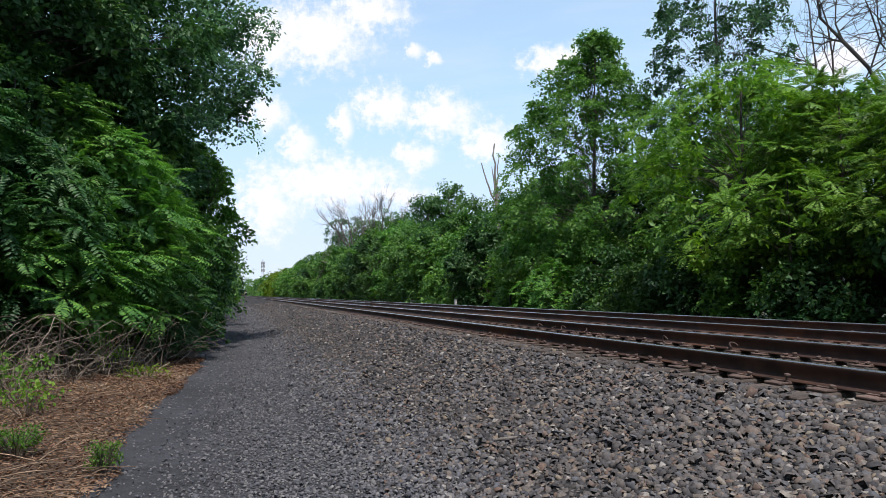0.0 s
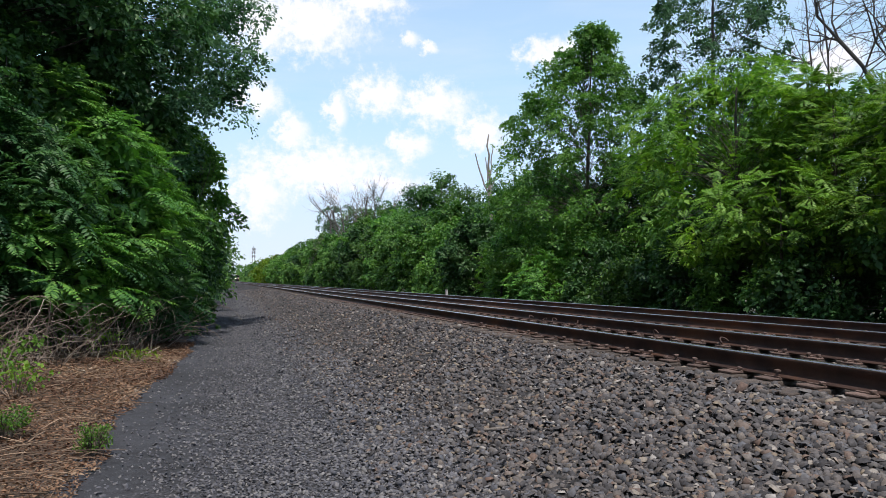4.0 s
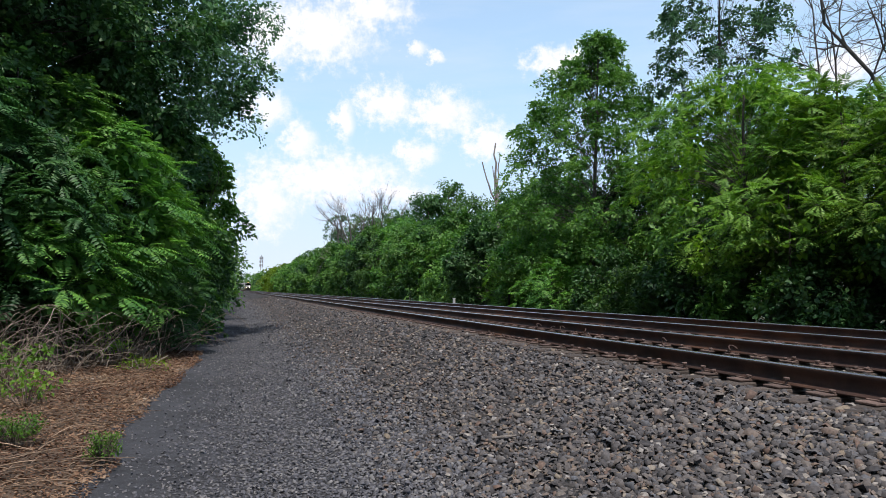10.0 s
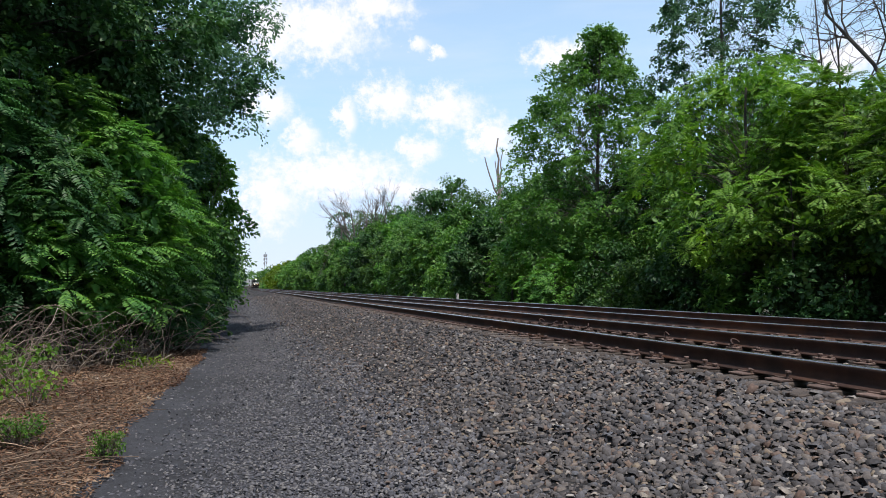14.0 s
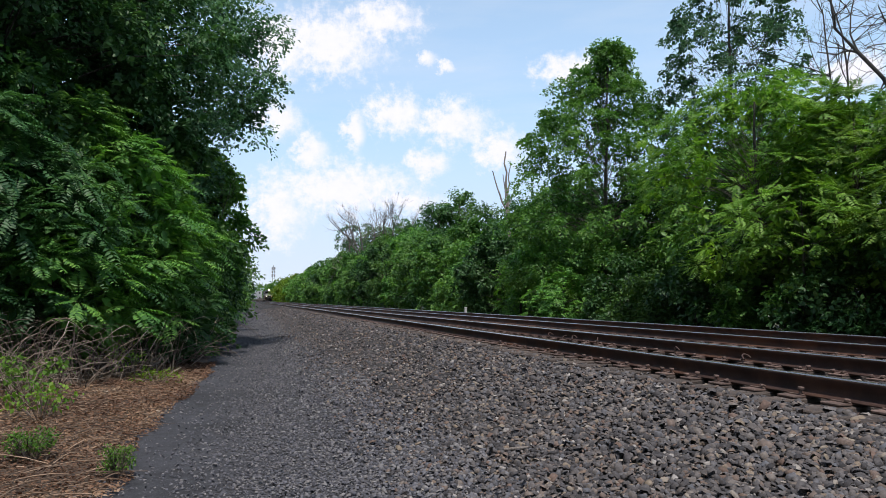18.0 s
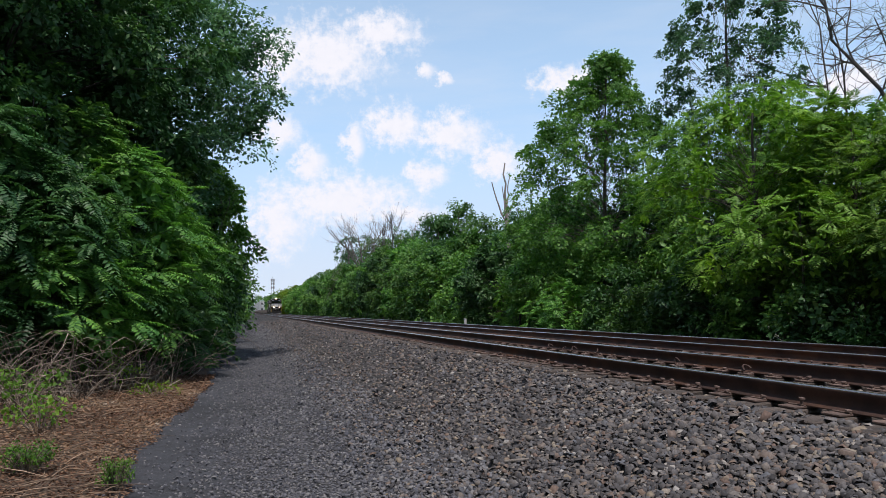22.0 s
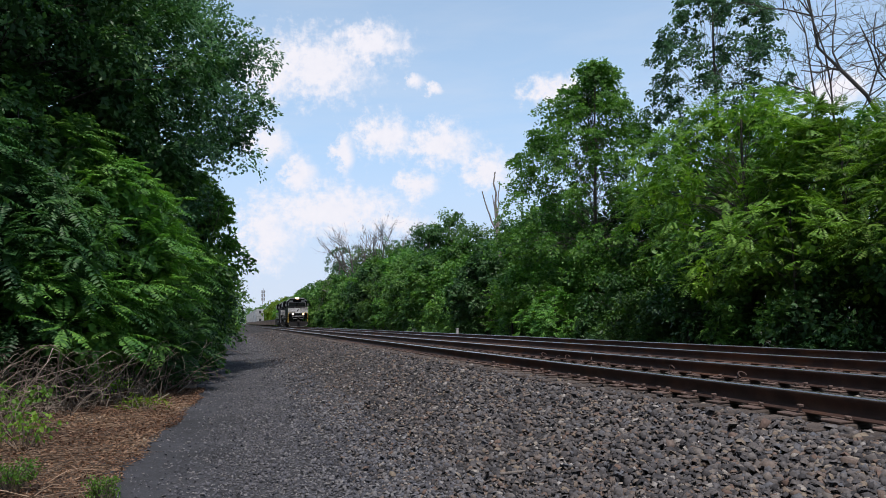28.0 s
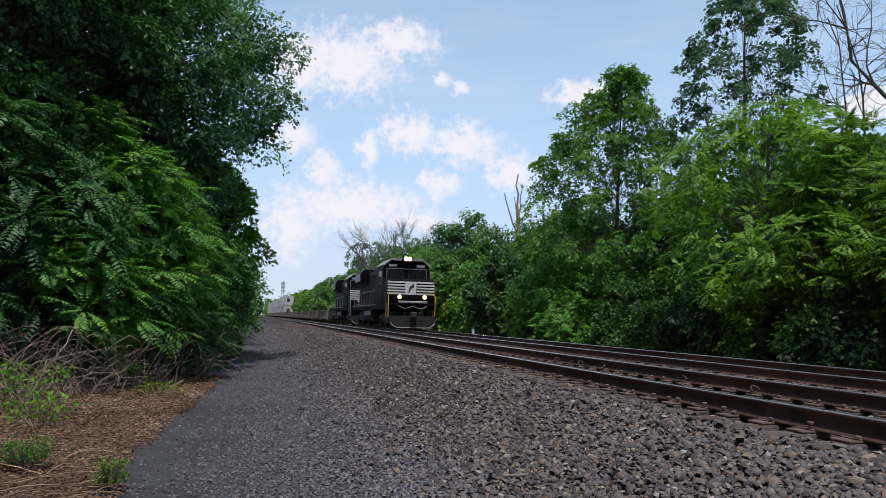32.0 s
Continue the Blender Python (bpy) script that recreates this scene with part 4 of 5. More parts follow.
def left_side():
    make_tree("overhanging_tree", "large dark broadleaf tree overhanging the path", -5.7, 17.5, 13.5, 4.8, 501, M["leaf_dark"], M["bark"], 0.2, 210, 300, 0.13, "crown", 0.18, trunk_r=0.26, shell=0.3)
    make_tree("overhanging_tree", "large dark broadleaf tree overhanging the path", -8.3, 14.2, 12.0, 4.4, 502, M["leaf_dark"], M["bark"], 0.2, 200, 260, 0.12, "crown", 0.17, trunk_r=0.24)
    make_tree("overhanging_tree", "large broadleaf tree with a lighter green crown", -4.15, 22.5, 13.5, 4.6, 503, M["leaf_blue"], M["bark"], 0.25, 240, 320, 0.115, "crown", 0.2, trunk_r=0.2, flat=0.6, limb_r=0.14, droop=0.1, fill=0.25)
    for i, (x, y, h, r) in enumerate([(-3.7, 14.2, 4.4, 1.9), (-2.6, 15.7, 5.1, 1.7), (-5.3, 13.4, 6.0, 2.0), (-4.3, 15.6, 6.6, 2.1), (-2.3, 19.2, 4.6, 1.6), (-6.3, 11.0, 5.4, 2.0), (-3.3, 13.6, 2.7, 1.3), (-2.5, 15.6, 2.6, 1.2), (-1.9, 17.6, 2.6, 1.1)]):
        make_tree("feather_leaf_tree", "young tree of heaven with long drooping feather leaves", x, y, h, r, 520 + i, M["leaf_fresh"] if -3.4 < x < -2.0 else M["leaf_mid"] if i % 2 else M["leaf_dark"], M["dark_bark"], 0.18,
                  int(34 * r), 11, shape="round", feather=0.7, trunk_r=0.05, pairs=11, narrow=0.2, shell=0.82, low=0.75, fill=0.8)
    make_tree("overhanging_tree", "large dark broadleaf tree behind the bushes", -5.6, 21.0, 11.5, 4.2, 504, M["leaf_dark"], M["bark"], 0.15, 200, 110, 0.24, "crown", 0.18, trunk_r=0.22)
    # added tree with its crown out of view, shading the crowns below
    make_tree("overhanging_tree", "unseen tall dark broadleaf tree with a high canopy, added for shade", -8.2, 13.0, 19.5, 4.4, 505, M["leaf_dark"], M["bark"], 0.62, 110, 70, 0.3, "crown", 0.26, trunk_r=0.28)
    for i, (x, y) in enumerate([(-8.9, 5.0), (-9.0, -1.5), (-8.4, -8.0)]):
        make_tree("overhanging_tree", "large dark broadleaf tree beside the path", x, y, 12.5, 4.4, 510 + i, M["leaf_dark"], M["bark"], 0.2, 140, 70, 0.34, "crown", 0.2, trunk_r=0.24)
    for i, (x, y, h, r) in enumerate([(-1.75, 16.7, 1.15, 0.75), (-1.3, 19.6, 1.0, 0.6)]):
        make_tree("shrub", "low dark green bush spreading over the verge", x, y, h, r, 560 + i, M["leaf_dark"], M["dark_bark"], 0.08, 26, 110, 0.07, "round", 0.36, category="shrub", group="undergrowth shrubs")
    make_tree("hedgerow_tree", "leafy hedgerow tree leaning over the edge of the path", -1.62, 24.6, 6.6, 1.65, 539, M["leaf_airy"], M["dark_bark"], 0.3, 60, 190, 0.14, "round", 0.28, group="hedgerow trees")
    bare_tree("dead_tree", "thin bare sapling with a few twigs over the path", -1.5, 23.4, 6.6, 0.03, 91, 3, 3, 0.7, lean=(0.22, 0.0), bark="twig_bark", stem=0.6, curl=0.2)
    rng = np.random.default_rng(8)
    y, i = 21.0, 0
    while y < 260:
        r = float(np.interp(y, [18, 60, 260], [2.0, 2.9, 5]))
        h = float(np.interp(y, [18, 30, 60, 260], [5.2, 5.8, 6.5, 9])) * rng.uniform(0.9, 1.1)
        make_tree("hedgerow_tree", "leafy hedgerow tree with foliage down to the ground beside the path", -1.2 - r * 0.75 + float(bend(y)) + rng.uniform(-0.3, 0.3), y, h, r, 540 + i,
                  M[("leaf_mid", "leaf_dark", "leaf_dark")[i % 3]], M["dark_bark"], 0.03, int(np.interp(y, [18, 30, 45, 80, 260], [40, 36, 24, 16, 12])),
                  int(np.interp(y, [18, 30, 45, 80, 260], [240, 200, 90, 50, 40])), float(np.interp(y, [18, 30, 80, 260], [0.13, 0.16, 0.36, 0.7])), "wall", 0.38, group="hedgerow trees")
        y += r * rng.uniform(0.9, 1.2)
        i += 1
    for i, (x, y) in enumerate([(-5.6, 12.8), (-4.5, 14.3), (-3.4, 15.8), (-2.7, 17.8), (-2.2, 20.0), (-6.8, 10.5)]):
        make_tree("shrub", "dense dark green bush at the edge of the path", x, y, rng.uniform(2.2, 3.2), 1.3, 600 + i, M["leaf_dark"], M["dark_bark"], 0.05, 34, 130, 0.12, "wall", 0.34, category="shrub",
                  group="undergrowth shrubs")


left_side()


def far_woods(name, label, boxes, n, size, leaf, seed):
    """Distant woodland: leaf masses in rows of uneven heaps."""
    rng = np.random.default_rng(seed)
    C, R = [], []
    for x0, x1, y0, y1, h, count in boxes:
        c = np.stack([rng.uniform(x0, x1, count), rng.uniform(y0, y1, count), np.zeros(count)], -1)
        c[:, 0] += bend(c[:, 1])
        c[:, 2] = h * rng.random(count) ** 0.8 * (0.8 + 0.25 * np.sin(c[:, 1] * 0.21 + c[:, 0] * 0.13))
        C.append(c), R.append(rng.uniform(0.12, 0.26, count) * h)
    V = clump_leaves(rng, np.concatenate(C), np.concatenate(R), n, size)
    tagged(new(name, mesh(name, *V, leaf)), label, "woodland", kind="stuff")


far_woods("near_thicket", "dark green thicket behind the trees beside the line", [(16.8, 26, -12, 60, 4.6, 760), (-16, -7.5, -6, 40, 9.0, 260)], 85, 0.27, M["leaf_dark"], 21)
far_woods("far_woods", "distant green woods along the line", [(14, 34, 330, 900, 10.5, 260), (-40, -4, 260, 900, 11, 220), (-60, 60, 900, 960, 21, 160), (22, 50, 130, 330, 8.5, 120)], 70, 1.5, M["leaf_mid"], 22)

# ---- the train ----
M["black_paint"] = surface("black_paint", [(0.3, (0.004, 0.004, 0.0045)), (0.7, (0.009, 0.009, 0.0095))], 1.2, 0.5, bump=0.02, fine=20, stain=(0.016, 0.015, 0.014))
M["black_paint"].node_tree.nodes["Principled BSDF"].inputs["Specular IOR Level"].default_value = 0.04
M["grime"] = surface("grime", [(0.3, (0.012, 0.011, 0.010)), (0.7, (0.035, 0.03, 0.027))], 2.0, 0.8, bump=0.2, stain=(0.09, 0.075, 0.06))
M["white_paint"] = surface("white_paint", [(0.3, (0.48, 0.48, 0.48)), (0.7, (0.6, 0.6, 0.59))], 2.0, 0.5, bump=0.02, stain=(0.4, 0.38, 0.36))
M["grey_metal"] = surface("grey_metal", [(0.3, (0.2, 0.2, 0.2)), (0.7, (0.36, 0.36, 0.36))], 2.0, 0.55, 0.3, bump=0.1, stain=(0.15, 0.13, 0.11))
M["plow_paint"] = surface("plow_paint", [(0.3, (0.007, 0.007, 0.007)), (0.7, (0.018, 0.017, 0.016))], 2.0, 0.7, bump=0.2, stain=(0.035, 0.031, 0.028))
M["yellow_paint"] = surface("yellow_paint", [(0.3, (0.5, 0.33, 0.06)), (0.7, (0.65, 0.45, 0.1))], 5.0, 0.5, bump=0.0)
M["cab_glass"] = plain("cab_glass", (0.01, 0.012, 0.014), 0.08)
M["lamp_glow"] = plain("lamp_glow", (1.0, 0.8, 0.55), 0.4, 0.0, 40.0, (1.0, 0.8, 0.52))
M["ditch_glow"] = plain("ditch_glow", (1.0, 0.8, 0.55), 0.4, 0.0, 30.0, (1.0, 0.68, 0.38))
# emission on the bowl rings stands in for the lamps' warm halo
M["halo_glow"] = plain("halo_glow", (0.8, 0.6, 0.4), 0.3, 0.0, 2.2, (1.0, 0.5, 0.16))
M["lamp_off"] = plain("lamp_off", (0.5, 0.5, 0.5), 0.15)
M["well_paint"] = surface("well_paint", [(0.3, (0.11, 0.092, 0.082)), (0.7, (0.19, 0.16, 0.142))], 0.8, 0.75, bump=0.1, stain=(0.2, 0.15, 0.12), per="object", spread=0.2)
M["box_white"] = surface("box_white", [(0.3, (0.36, 0.36, 0.355)), (0.7, (0.5, 0.5, 0.49))], 0.6, 0.6, bump=0.05, stain=(0.3, 0.27, 0.24), per="object", spread=0.12)
M["box_grey"] = surface("box_grey", [(0.3, (0.3, 0.33, 0.36)), (0.7, (0.45, 0.48, 0.5))], 0.6, 0.6, bump=0.05, stain=(0.3, 0.28, 0.26), per="object", spread=0.15)
M["dark_mark"] = plain("dark_mark", (0.03, 0.03, 0.035), 0.6)

LINE_X, LINE_Z = 9.7065, 0.757
SPEED, ARRIVE = 17.35, 42.9


def slab(bm, pts, x0, x1, bevel=0.0):
    """A side outline of (y, z) points, drawn out from x0 to x1."""
    a = [bm.verts.new((x0, y, z)) for y, z in pts]
    b = [bm.verts.new((x1, y, z)) for y, z in pts]
    fs = [bm.faces.new(a), bm.faces.new(b[::-1])]
    n = len(pts)
    for i in range(n):
        fs.append(bm.faces.new((a[i], b[i], b[(i + 1) % n], a[(i + 1) % n])))
    bmesh.ops.recalc_face_normals(bm, faces=fs)
    if bevel:
        bmesh.ops.bevel(bm, geom=list({e for f in fs for e in f.edges}), offset=bevel, segments=2, affect="EDGES")


def prism(bm, pts, y0, y1, bevel=0.0):
    """A cross-section of (x, z) points, drawn out from y0 to y1."""
    a = [bm.verts.new((x, y0, z)) for x, z in pts]
    b = [bm.verts.new((x, y1, z)) for x, z in pts]
    fs = [bm.faces.new(a), bm.faces.new(b[::-1])]
    n = len(pts)
    for i in range(n):
        fs.append(bm.faces.new((a[i], b[i], b[(i + 1) % n], a[(i + 1) % n])))
    bmesh.ops.recalc_face_normals(bm, faces=fs)
    if bevel:
        bmesh.ops.bevel(bm, geom=list({e for f in fs for e in f.edges}), offset=bevel, segments=2, affect="EDGES")


def drum(bm, m, r, depth, seg=20):
    """A disc or drum whose axis is m's z."""
    bmesh.ops.create_cone(bm, cap_ends=True, segments=seg, radius1=r, radius2=r, depth=depth, matrix=m)


def boxed(name, material, parent, x0, x1, y0, y1, z0, z1, bevel=0.0, label=""):
    bm = bmesh.new()
    box_bm(bm, x0, x1, y0, y1, z0, z1, bevel)
    return part(name, bm, material, parent, label)


def rod(name, material, parent, pts, r, label=""):
    V, F = tubes([(np.array(pts, float), np.full(len(pts), r))], 6)
    return under(name, mesh(name, V, F, material, True), parent, label)


def truck(parent, y0, wheels, gap, r=0.51):
    """A bogie: side frames, springs and wheels."""
    bm = bmesh.new()
    length = gap * (wheels - 1)
    for s in (-1, 1):
        x = s * 1.08
        slab(bm, [(y0 - 0.75, 0.5), (y0 - 0.75, 0.85), (y0 + 0.3, 1.0), (y0 + length - 0.3, 1.0), (y0 + length + 0.75, 0.85), (y0 + length + 0.75, 0.5), (y0 + length / 2 + 0.5, 0.42), (y0 + length / 2 - 0.5, 0.42)],
             x - 0.09, x + 0.09, 0.02)
        for k in range(wheels):
            box_bm(bm, x - 0.14, x + 0.14, y0 + k * gap - 0.17, y0 + k * gap + 0.17, 0.36, 0.7, 0.03)
            for q in (-0.42, 0.42):
                drum(bm, Matrix.Translation((x, y0 + k * gap + q, 0.66)), 0.09, 0.3, 10)
    t = part("truck", bm, M["grime"], parent)
    for k in range(wheels):
        bm = bmesh.new()
        for s in (-1, 1):
            drum(bm, Matrix.Translation((s * 0.76, y0 + k * gap, r)) @ Matrix.Rotation(math.pi / 2, 4, "Y"), r, 0.13, 28)
            drum(bm, Matrix.Translation((s * 0.70, y0 + k * gap, r)) @ Matrix.Rotation(math.pi / 2, 4, "Y"), r + 0.03, 0.03, 28)
        drum(bm, Matrix.Translation((0, y0 + k * gap, r)) @ Matrix.Rotation(math.pi / 2, 4, "Y"), 0.09, 1.5, 12)
        part("wheelset", bm, M["grime"], t)
    return t


def locomotive(lit):
    lo = new("locomotive")
    tagged(lo, "black diesel freight locomotive with white nose stripes and glowing headlights" if lit else "trailing black diesel freight locomotive with unlit lamps", "locomotive")
    black = M["black_paint"]
    bm = bmesh.new()
    box_bm(bm, -1.5, 1.5, 0.75, 21.9, 1.38, 1.62, 0.02)
    for s in (-1, 1):
        box_bm(bm, s * 1.5 - 0.02, s * 1.5 + 0.02, 0.75, 21.9, 1.28, 1.66, 0.0)
    box_bm(bm, -0.6, 0.6, 0.7, 21.9, 0.95, 1.4, 0.03)
    part("underframe", bm, black, lo)
    for s in (-1, 1):
        boxed("sill_stripe", M["grey_metal"], lo, s * 1.525 - 0.006, s * 1.525 + 0.006, 5.5, 21.6, 1.56, 1.63, 0.0, "pale worn edge of the walkway")
    # nose and cab
    bm = bmesh.new()
    slab(bm, [(0.95, 1.62), (0.9, 2.1), (1.02, 3.1), (1.14, 3.2), (2.55, 3.32), (2.55, 1.62)], -1.56, 1.56, 0.06)
    nose = part("nose", bm, black, lo)
    for row in range(5):
        z = 2.22 + row * 0.185
        for x0, x1 in ((-1.54, -0.42), (0.36, 1.54)):
            boxed("stripe", M["white_paint"], nose, x0, x1, 0.9 + (z - 2.1) * 0.078 - 0.014, 0.99 + (z - 2.1) * 0.078, z, z + 0.1, 0.004, "white painted stripe")
    boxed("emblem_panel", M["white_paint"], nose, -0.4, 0.33, 0.895, 1.0, 2.22, 3.06, 0.006, "white emblem panel")
    bm = bmesh.new()
    prism(bm, [(-0.2, 2.35), (-0.12, 2.35), (0.02, 2.62), (0.16, 2.66), (0.2, 2.86), (0.1, 2.96), (0.04, 2.84), (-0.12, 2.72)], 0.885, 0.9)
    part("emblem", bm, M["dark_mark"], nose, "black emblem shape")
    boxed("nose_door", black, nose, 0.42, 0.95, 0.93, 0.97, 1.7, 2.15, 0.01)
    sec = [(-1.58, 1.62), (-1.58, 4.05), (-1.5, 4.2), (-1.0, 4.6), (-0.85, 4.64), (0.85, 4.64), (1.0, 4.6), (1.5, 4.2), (1.58, 4.05), (1.58, 1.62)]
    bm = bmesh.new()
    prism(bm, sec, 2.5, 5.4, 0.05)
    cab = part("cab", bm, black, lo)
    bm = bmesh.new()
    prism(bm, [(-1.6, 4.2), (-1.05, 4.65), (-0.85, 4.7), (0.85, 4.7), (1.05, 4.65), (1.6, 4.2), (1.54, 4.15), (1.0, 4.58), (0.84, 4.63), (-0.84, 4.63), (-1.0, 4.58), (-1.54, 4.15)], 2.3, 5.45)
    part("cab_roof", bm, M["grey_metal"], cab, "light grey metal cab roof")
    for x0, x1 in ((-1.3, -0.12), (0.12, 1.3)):
        boxed("windshield", M["cab_glass"], cab, x0, x1, 2.465, 2.53, 3.3, 3.92, 0.03, "dark windshield pane")
    boxed("window_header", M["grey_metal"], cab, -1.42, 1.42, 2.44, 2.5, 3.96, 4.0, 0.0, "pale strip above the windshield")
    for x0, x1 in ((-1.36, -1.32), (1.32, 1.36)):
        boxed("window_frame", M["grey_metal"], cab, x0, x1, 2.45, 2.52, 3.34, 3.95, 0.0)
    for s in (-1, 1):
        for y0, y1 in ((2.9, 3.7), (3.85, 4.7)):
            boxed("side_window", M["cab_glass"], cab, s * 1.545 - 0.03, s * 1.545 + 0.03, y0, y1, 3.05, 3.72, 0.02, "dark side window")
        boxed("window_frame", M["grey_metal"], cab, s * 1.56 - 0.02, s * 1.56 + 0.02, 2.82, 4.8, 2.94, 3.02, 0.0, "light metal sill")
        boxed("mirror", M["grey_metal"], cab, s * 1.74 - 0.1, s * 1.74 + 0.1, 2.66, 2.72, 3.4, 3.75, 0.02)
        boxed("number_board", M["white_paint"], cab, s * 0.95 - 0.28, s * 0.95 + 0.28, 2.43, 2.5, 4.1, 4.27, 0.01, "lit number board without readable figures")
    # sunlight on the roof's front edge, put in as pale grey strips
    for x0, x1 in ((-1.0, -0.4), (0.4, 1.0)):
        boxed("sunlit_visor", M["grey_metal"], cab, x0, x1, 2.24, 2.5, 4.5, 4.6, 0.02, "metal visor edge coloured pale as if sunlit")
    bm = bmesh.new()
    box_bm(bm, -0.36, 0.36, 2.2, 2.7, 4.46, 4.78, 0.05)
    hl = part("headlight_housing", bm, black, lo)
    glow = M["lamp_glow"] if lit else M["lamp_off"]
    for x in (-0.125, 0.125):
        bm = bmesh.new()
        drum(bm, Matrix.Translation((x, 2.19, 4.63)) @ Matrix.Rotation(math.pi / 2, 4, "X"), 0.1, 0.05, 16)
        if lit:
            ring = bmesh.new()
            drum(ring, Matrix.Translation((x, 2.2, 4.63)) @ Matrix.Rotation(math.pi / 2, 4, "X"), 0.15, 0.04, 16)
            part("lamp_bowl", ring, M["halo_glow"], hl, "reflector bowl ring glowing as the lamp's warm halo")
        part("headlight", bm, glow, hl, "bright warm headlight" if lit else "unlit headlight")
    for x in (-0.82, 0.82):
        bm = bmesh.new()
        box_bm(bm, x - 0.16, x + 0.16, 0.6, 0.9, 1.92, 2.2, 0.03)
        dl = part("ditch_light_box", bm, black, lo)
        bm = bmesh.new()
        drum(bm, Matrix.Translation((x, 0.585, 2.06)) @ Matrix.Rotation(math.pi / 2, 4, "X"), 0.09, 0.04, 16)
        if lit:
            ring = bmesh.new()
            drum(ring, Matrix.Translation((x, 0.595, 2.06)) @ Matrix.Rotation(math.pi / 2, 4, "X"), 0.14, 0.03, 16)
            part("lamp_bowl", ring, M["halo_glow"], dl, "reflector bowl ring glowing as the lamp's warm halo")
        part("ditch_light", bm, M["ditch_glow"] if lit else M["lamp_off"], dl, "glowing ditch light" if lit else "unlit ditch light")
    # front platform, rails, coupler and plow
    bm = bmesh.new()
    box_bm(bm, -1.5, 1.5, 0.45, 1.0, 1.5, 1.62, 0.02)
    part("front_platform", bm, black, lo)
    boxed("anticlimber", M["grey_metal"], lo, -0.95, 0.95, 0.3, 0.5, 1.66, 1.8, 0.03, "bare metal bumper bar")
    for s in (-1, 1):
        rod("handrail", M["yellow_paint"] if lit else M["grey_metal"], lo, [(s * 1.52, 0.62, 0.75), (s * 1.53, 0.6, 1.5), (s * 1.53, 0.62, 2.1), (s * 1.42, 0.72, 2.28), (s * 1.1, 0.8, 2.3)], 0.028, "yellow grab rail" if lit else "")
        rod("handrail", M["yellow_paint"] if lit else M["grey_metal"], lo, [(s * 1.54, 1.25, 0.75), (s * 1.55, 1.25, 2.2)], 0.024, "yellow grab rail" if lit else "")
        for k in range(4):
            boxed("step", M["grime"], lo, s * 1.28 - 0.26, s * 1.28 + 0.26, 0.62 + k * 0.02, 1.2, 0.42 + k * 0.3, 0.46 + k * 0.3, 0.01)
        boxed("step_side", black, lo, s * 1.0 - 0.03, s * 1.0 + 0.03, 0.62, 1.3, 0.38, 1.45, 0.01)
    pts = [(x, 0.36, 1.5 - 0.17 * abs(math.sin(x * 3.3))) for x in np.linspace(-0.95, 0.95, 17)]
    rod("safety_chain", M["grey_metal"], lo, pts, 0.022, "slack pale chain")
    bm = bmesh.new()
    prism(bm, [(-1.5, 0.86), (-1.48, 0.5), (-1.3, 0.24), (-1.0, 0.13), (1.0, 0.13), (1.3, 0.24), (1.48, 0.5), (1.5, 0.86)], 0.24, 0.5, 0.04)
    plow = part("plow", bm, M["plow_paint"], lo, "dull black snow plow with rounded lower corners")
    rod("plow_edge", M["grey_metal"], plow, [(-1.46, 0.22, 0.46), (-1.28, 0.2, 0.22), (-0.98, 0.19, 0.11), (0.98, 0.19, 0.11), (1.28, 0.2, 0.22), (1.46, 0.22, 0.46)], 0.03, "bare worn lower edge")
    bm = bmesh.new()
    box_bm(bm, -0.12, 0.12, -0.05, 0.8, 0.82, 1.02, 0.02)
    box_bm(bm, -0.2, 0.2, -0.2, 0.12, 0.74, 1.1, 0.05)
    part("coupler", bm, M["grime"], lo)
    for x in (-0.5, 0.45, 0.62):
        rod("brake_hose", M["grime"], lo, [(x, 0.42, 1.1), (x, 0.28, 0.85), (x + 0.06, 0.22, 0.55)], 0.025)
    # long hood with doors, blister and flared radiators
    bm = bmesh.new()
    prism(bm, [(-0.95, 1.62), (-0.95, 4.05), (-0.75, 4.3), (0.75, 4.3), (0.95, 4.05), (0.95, 1.62)], 5.4, 21.3, 0.03)
    hood = part("long_hood", bm, black, lo)
    for s in (-1, 1):
        for k in range(13):
            y = 6.3 + k * 0.78
            boxed("hood_door", black, hood, s * 0.965 - 0.018, s * 0.965 + 0.018, y, y + 0.7, 1.75, 3.3, 0.008)
        boxed("air_intake", M["grime"], hood, s * 0.97 - 0.06, s * 0.97 + 0.06, 5.6, 7.6, 3.35, 4.0, 0.02)
    bm = bmesh.new()
    prism(bm, [(-0.95, 3.2), (-1.5, 3.62), (-1.5, 4.2), (-1.2, 4.55), (1.2, 4.55), (1.5, 4.2), (1.5, 3.62), (0.95, 3.2)], 16.2, 20.4, 0.03)
    rad = part("radiator", bm, black, hood)
    for s in (-1, 1):
        boxed("radiator_screen", M["box_white"], rad, s * 1.5 - 0.03, s * 1.5 + 0.03, 16.5, 20.1, 3.6, 4.2, 0.01, "pale metal radiator screen")
    bm = bmesh.new()
    box_bm(bm, -1.08, 1.08, 8.0, 11.0, 3.7, 4.42, 0.12)
    part("brake_blister", bm, black, hood)
    for y in (9.0, 13.0, 17.2, 19.2):
        bm = bmesh.new()
        drum(bm, Matrix.Translation((0, y, 4.5 if y != 13 else 4.42)), 0.55 if y != 13 else 0.3, 0.25, 20)
        part("roof_fan" if y != 13 else "exhaust_stack", bm, M["grime"], hood)
    bm = bmesh.new()
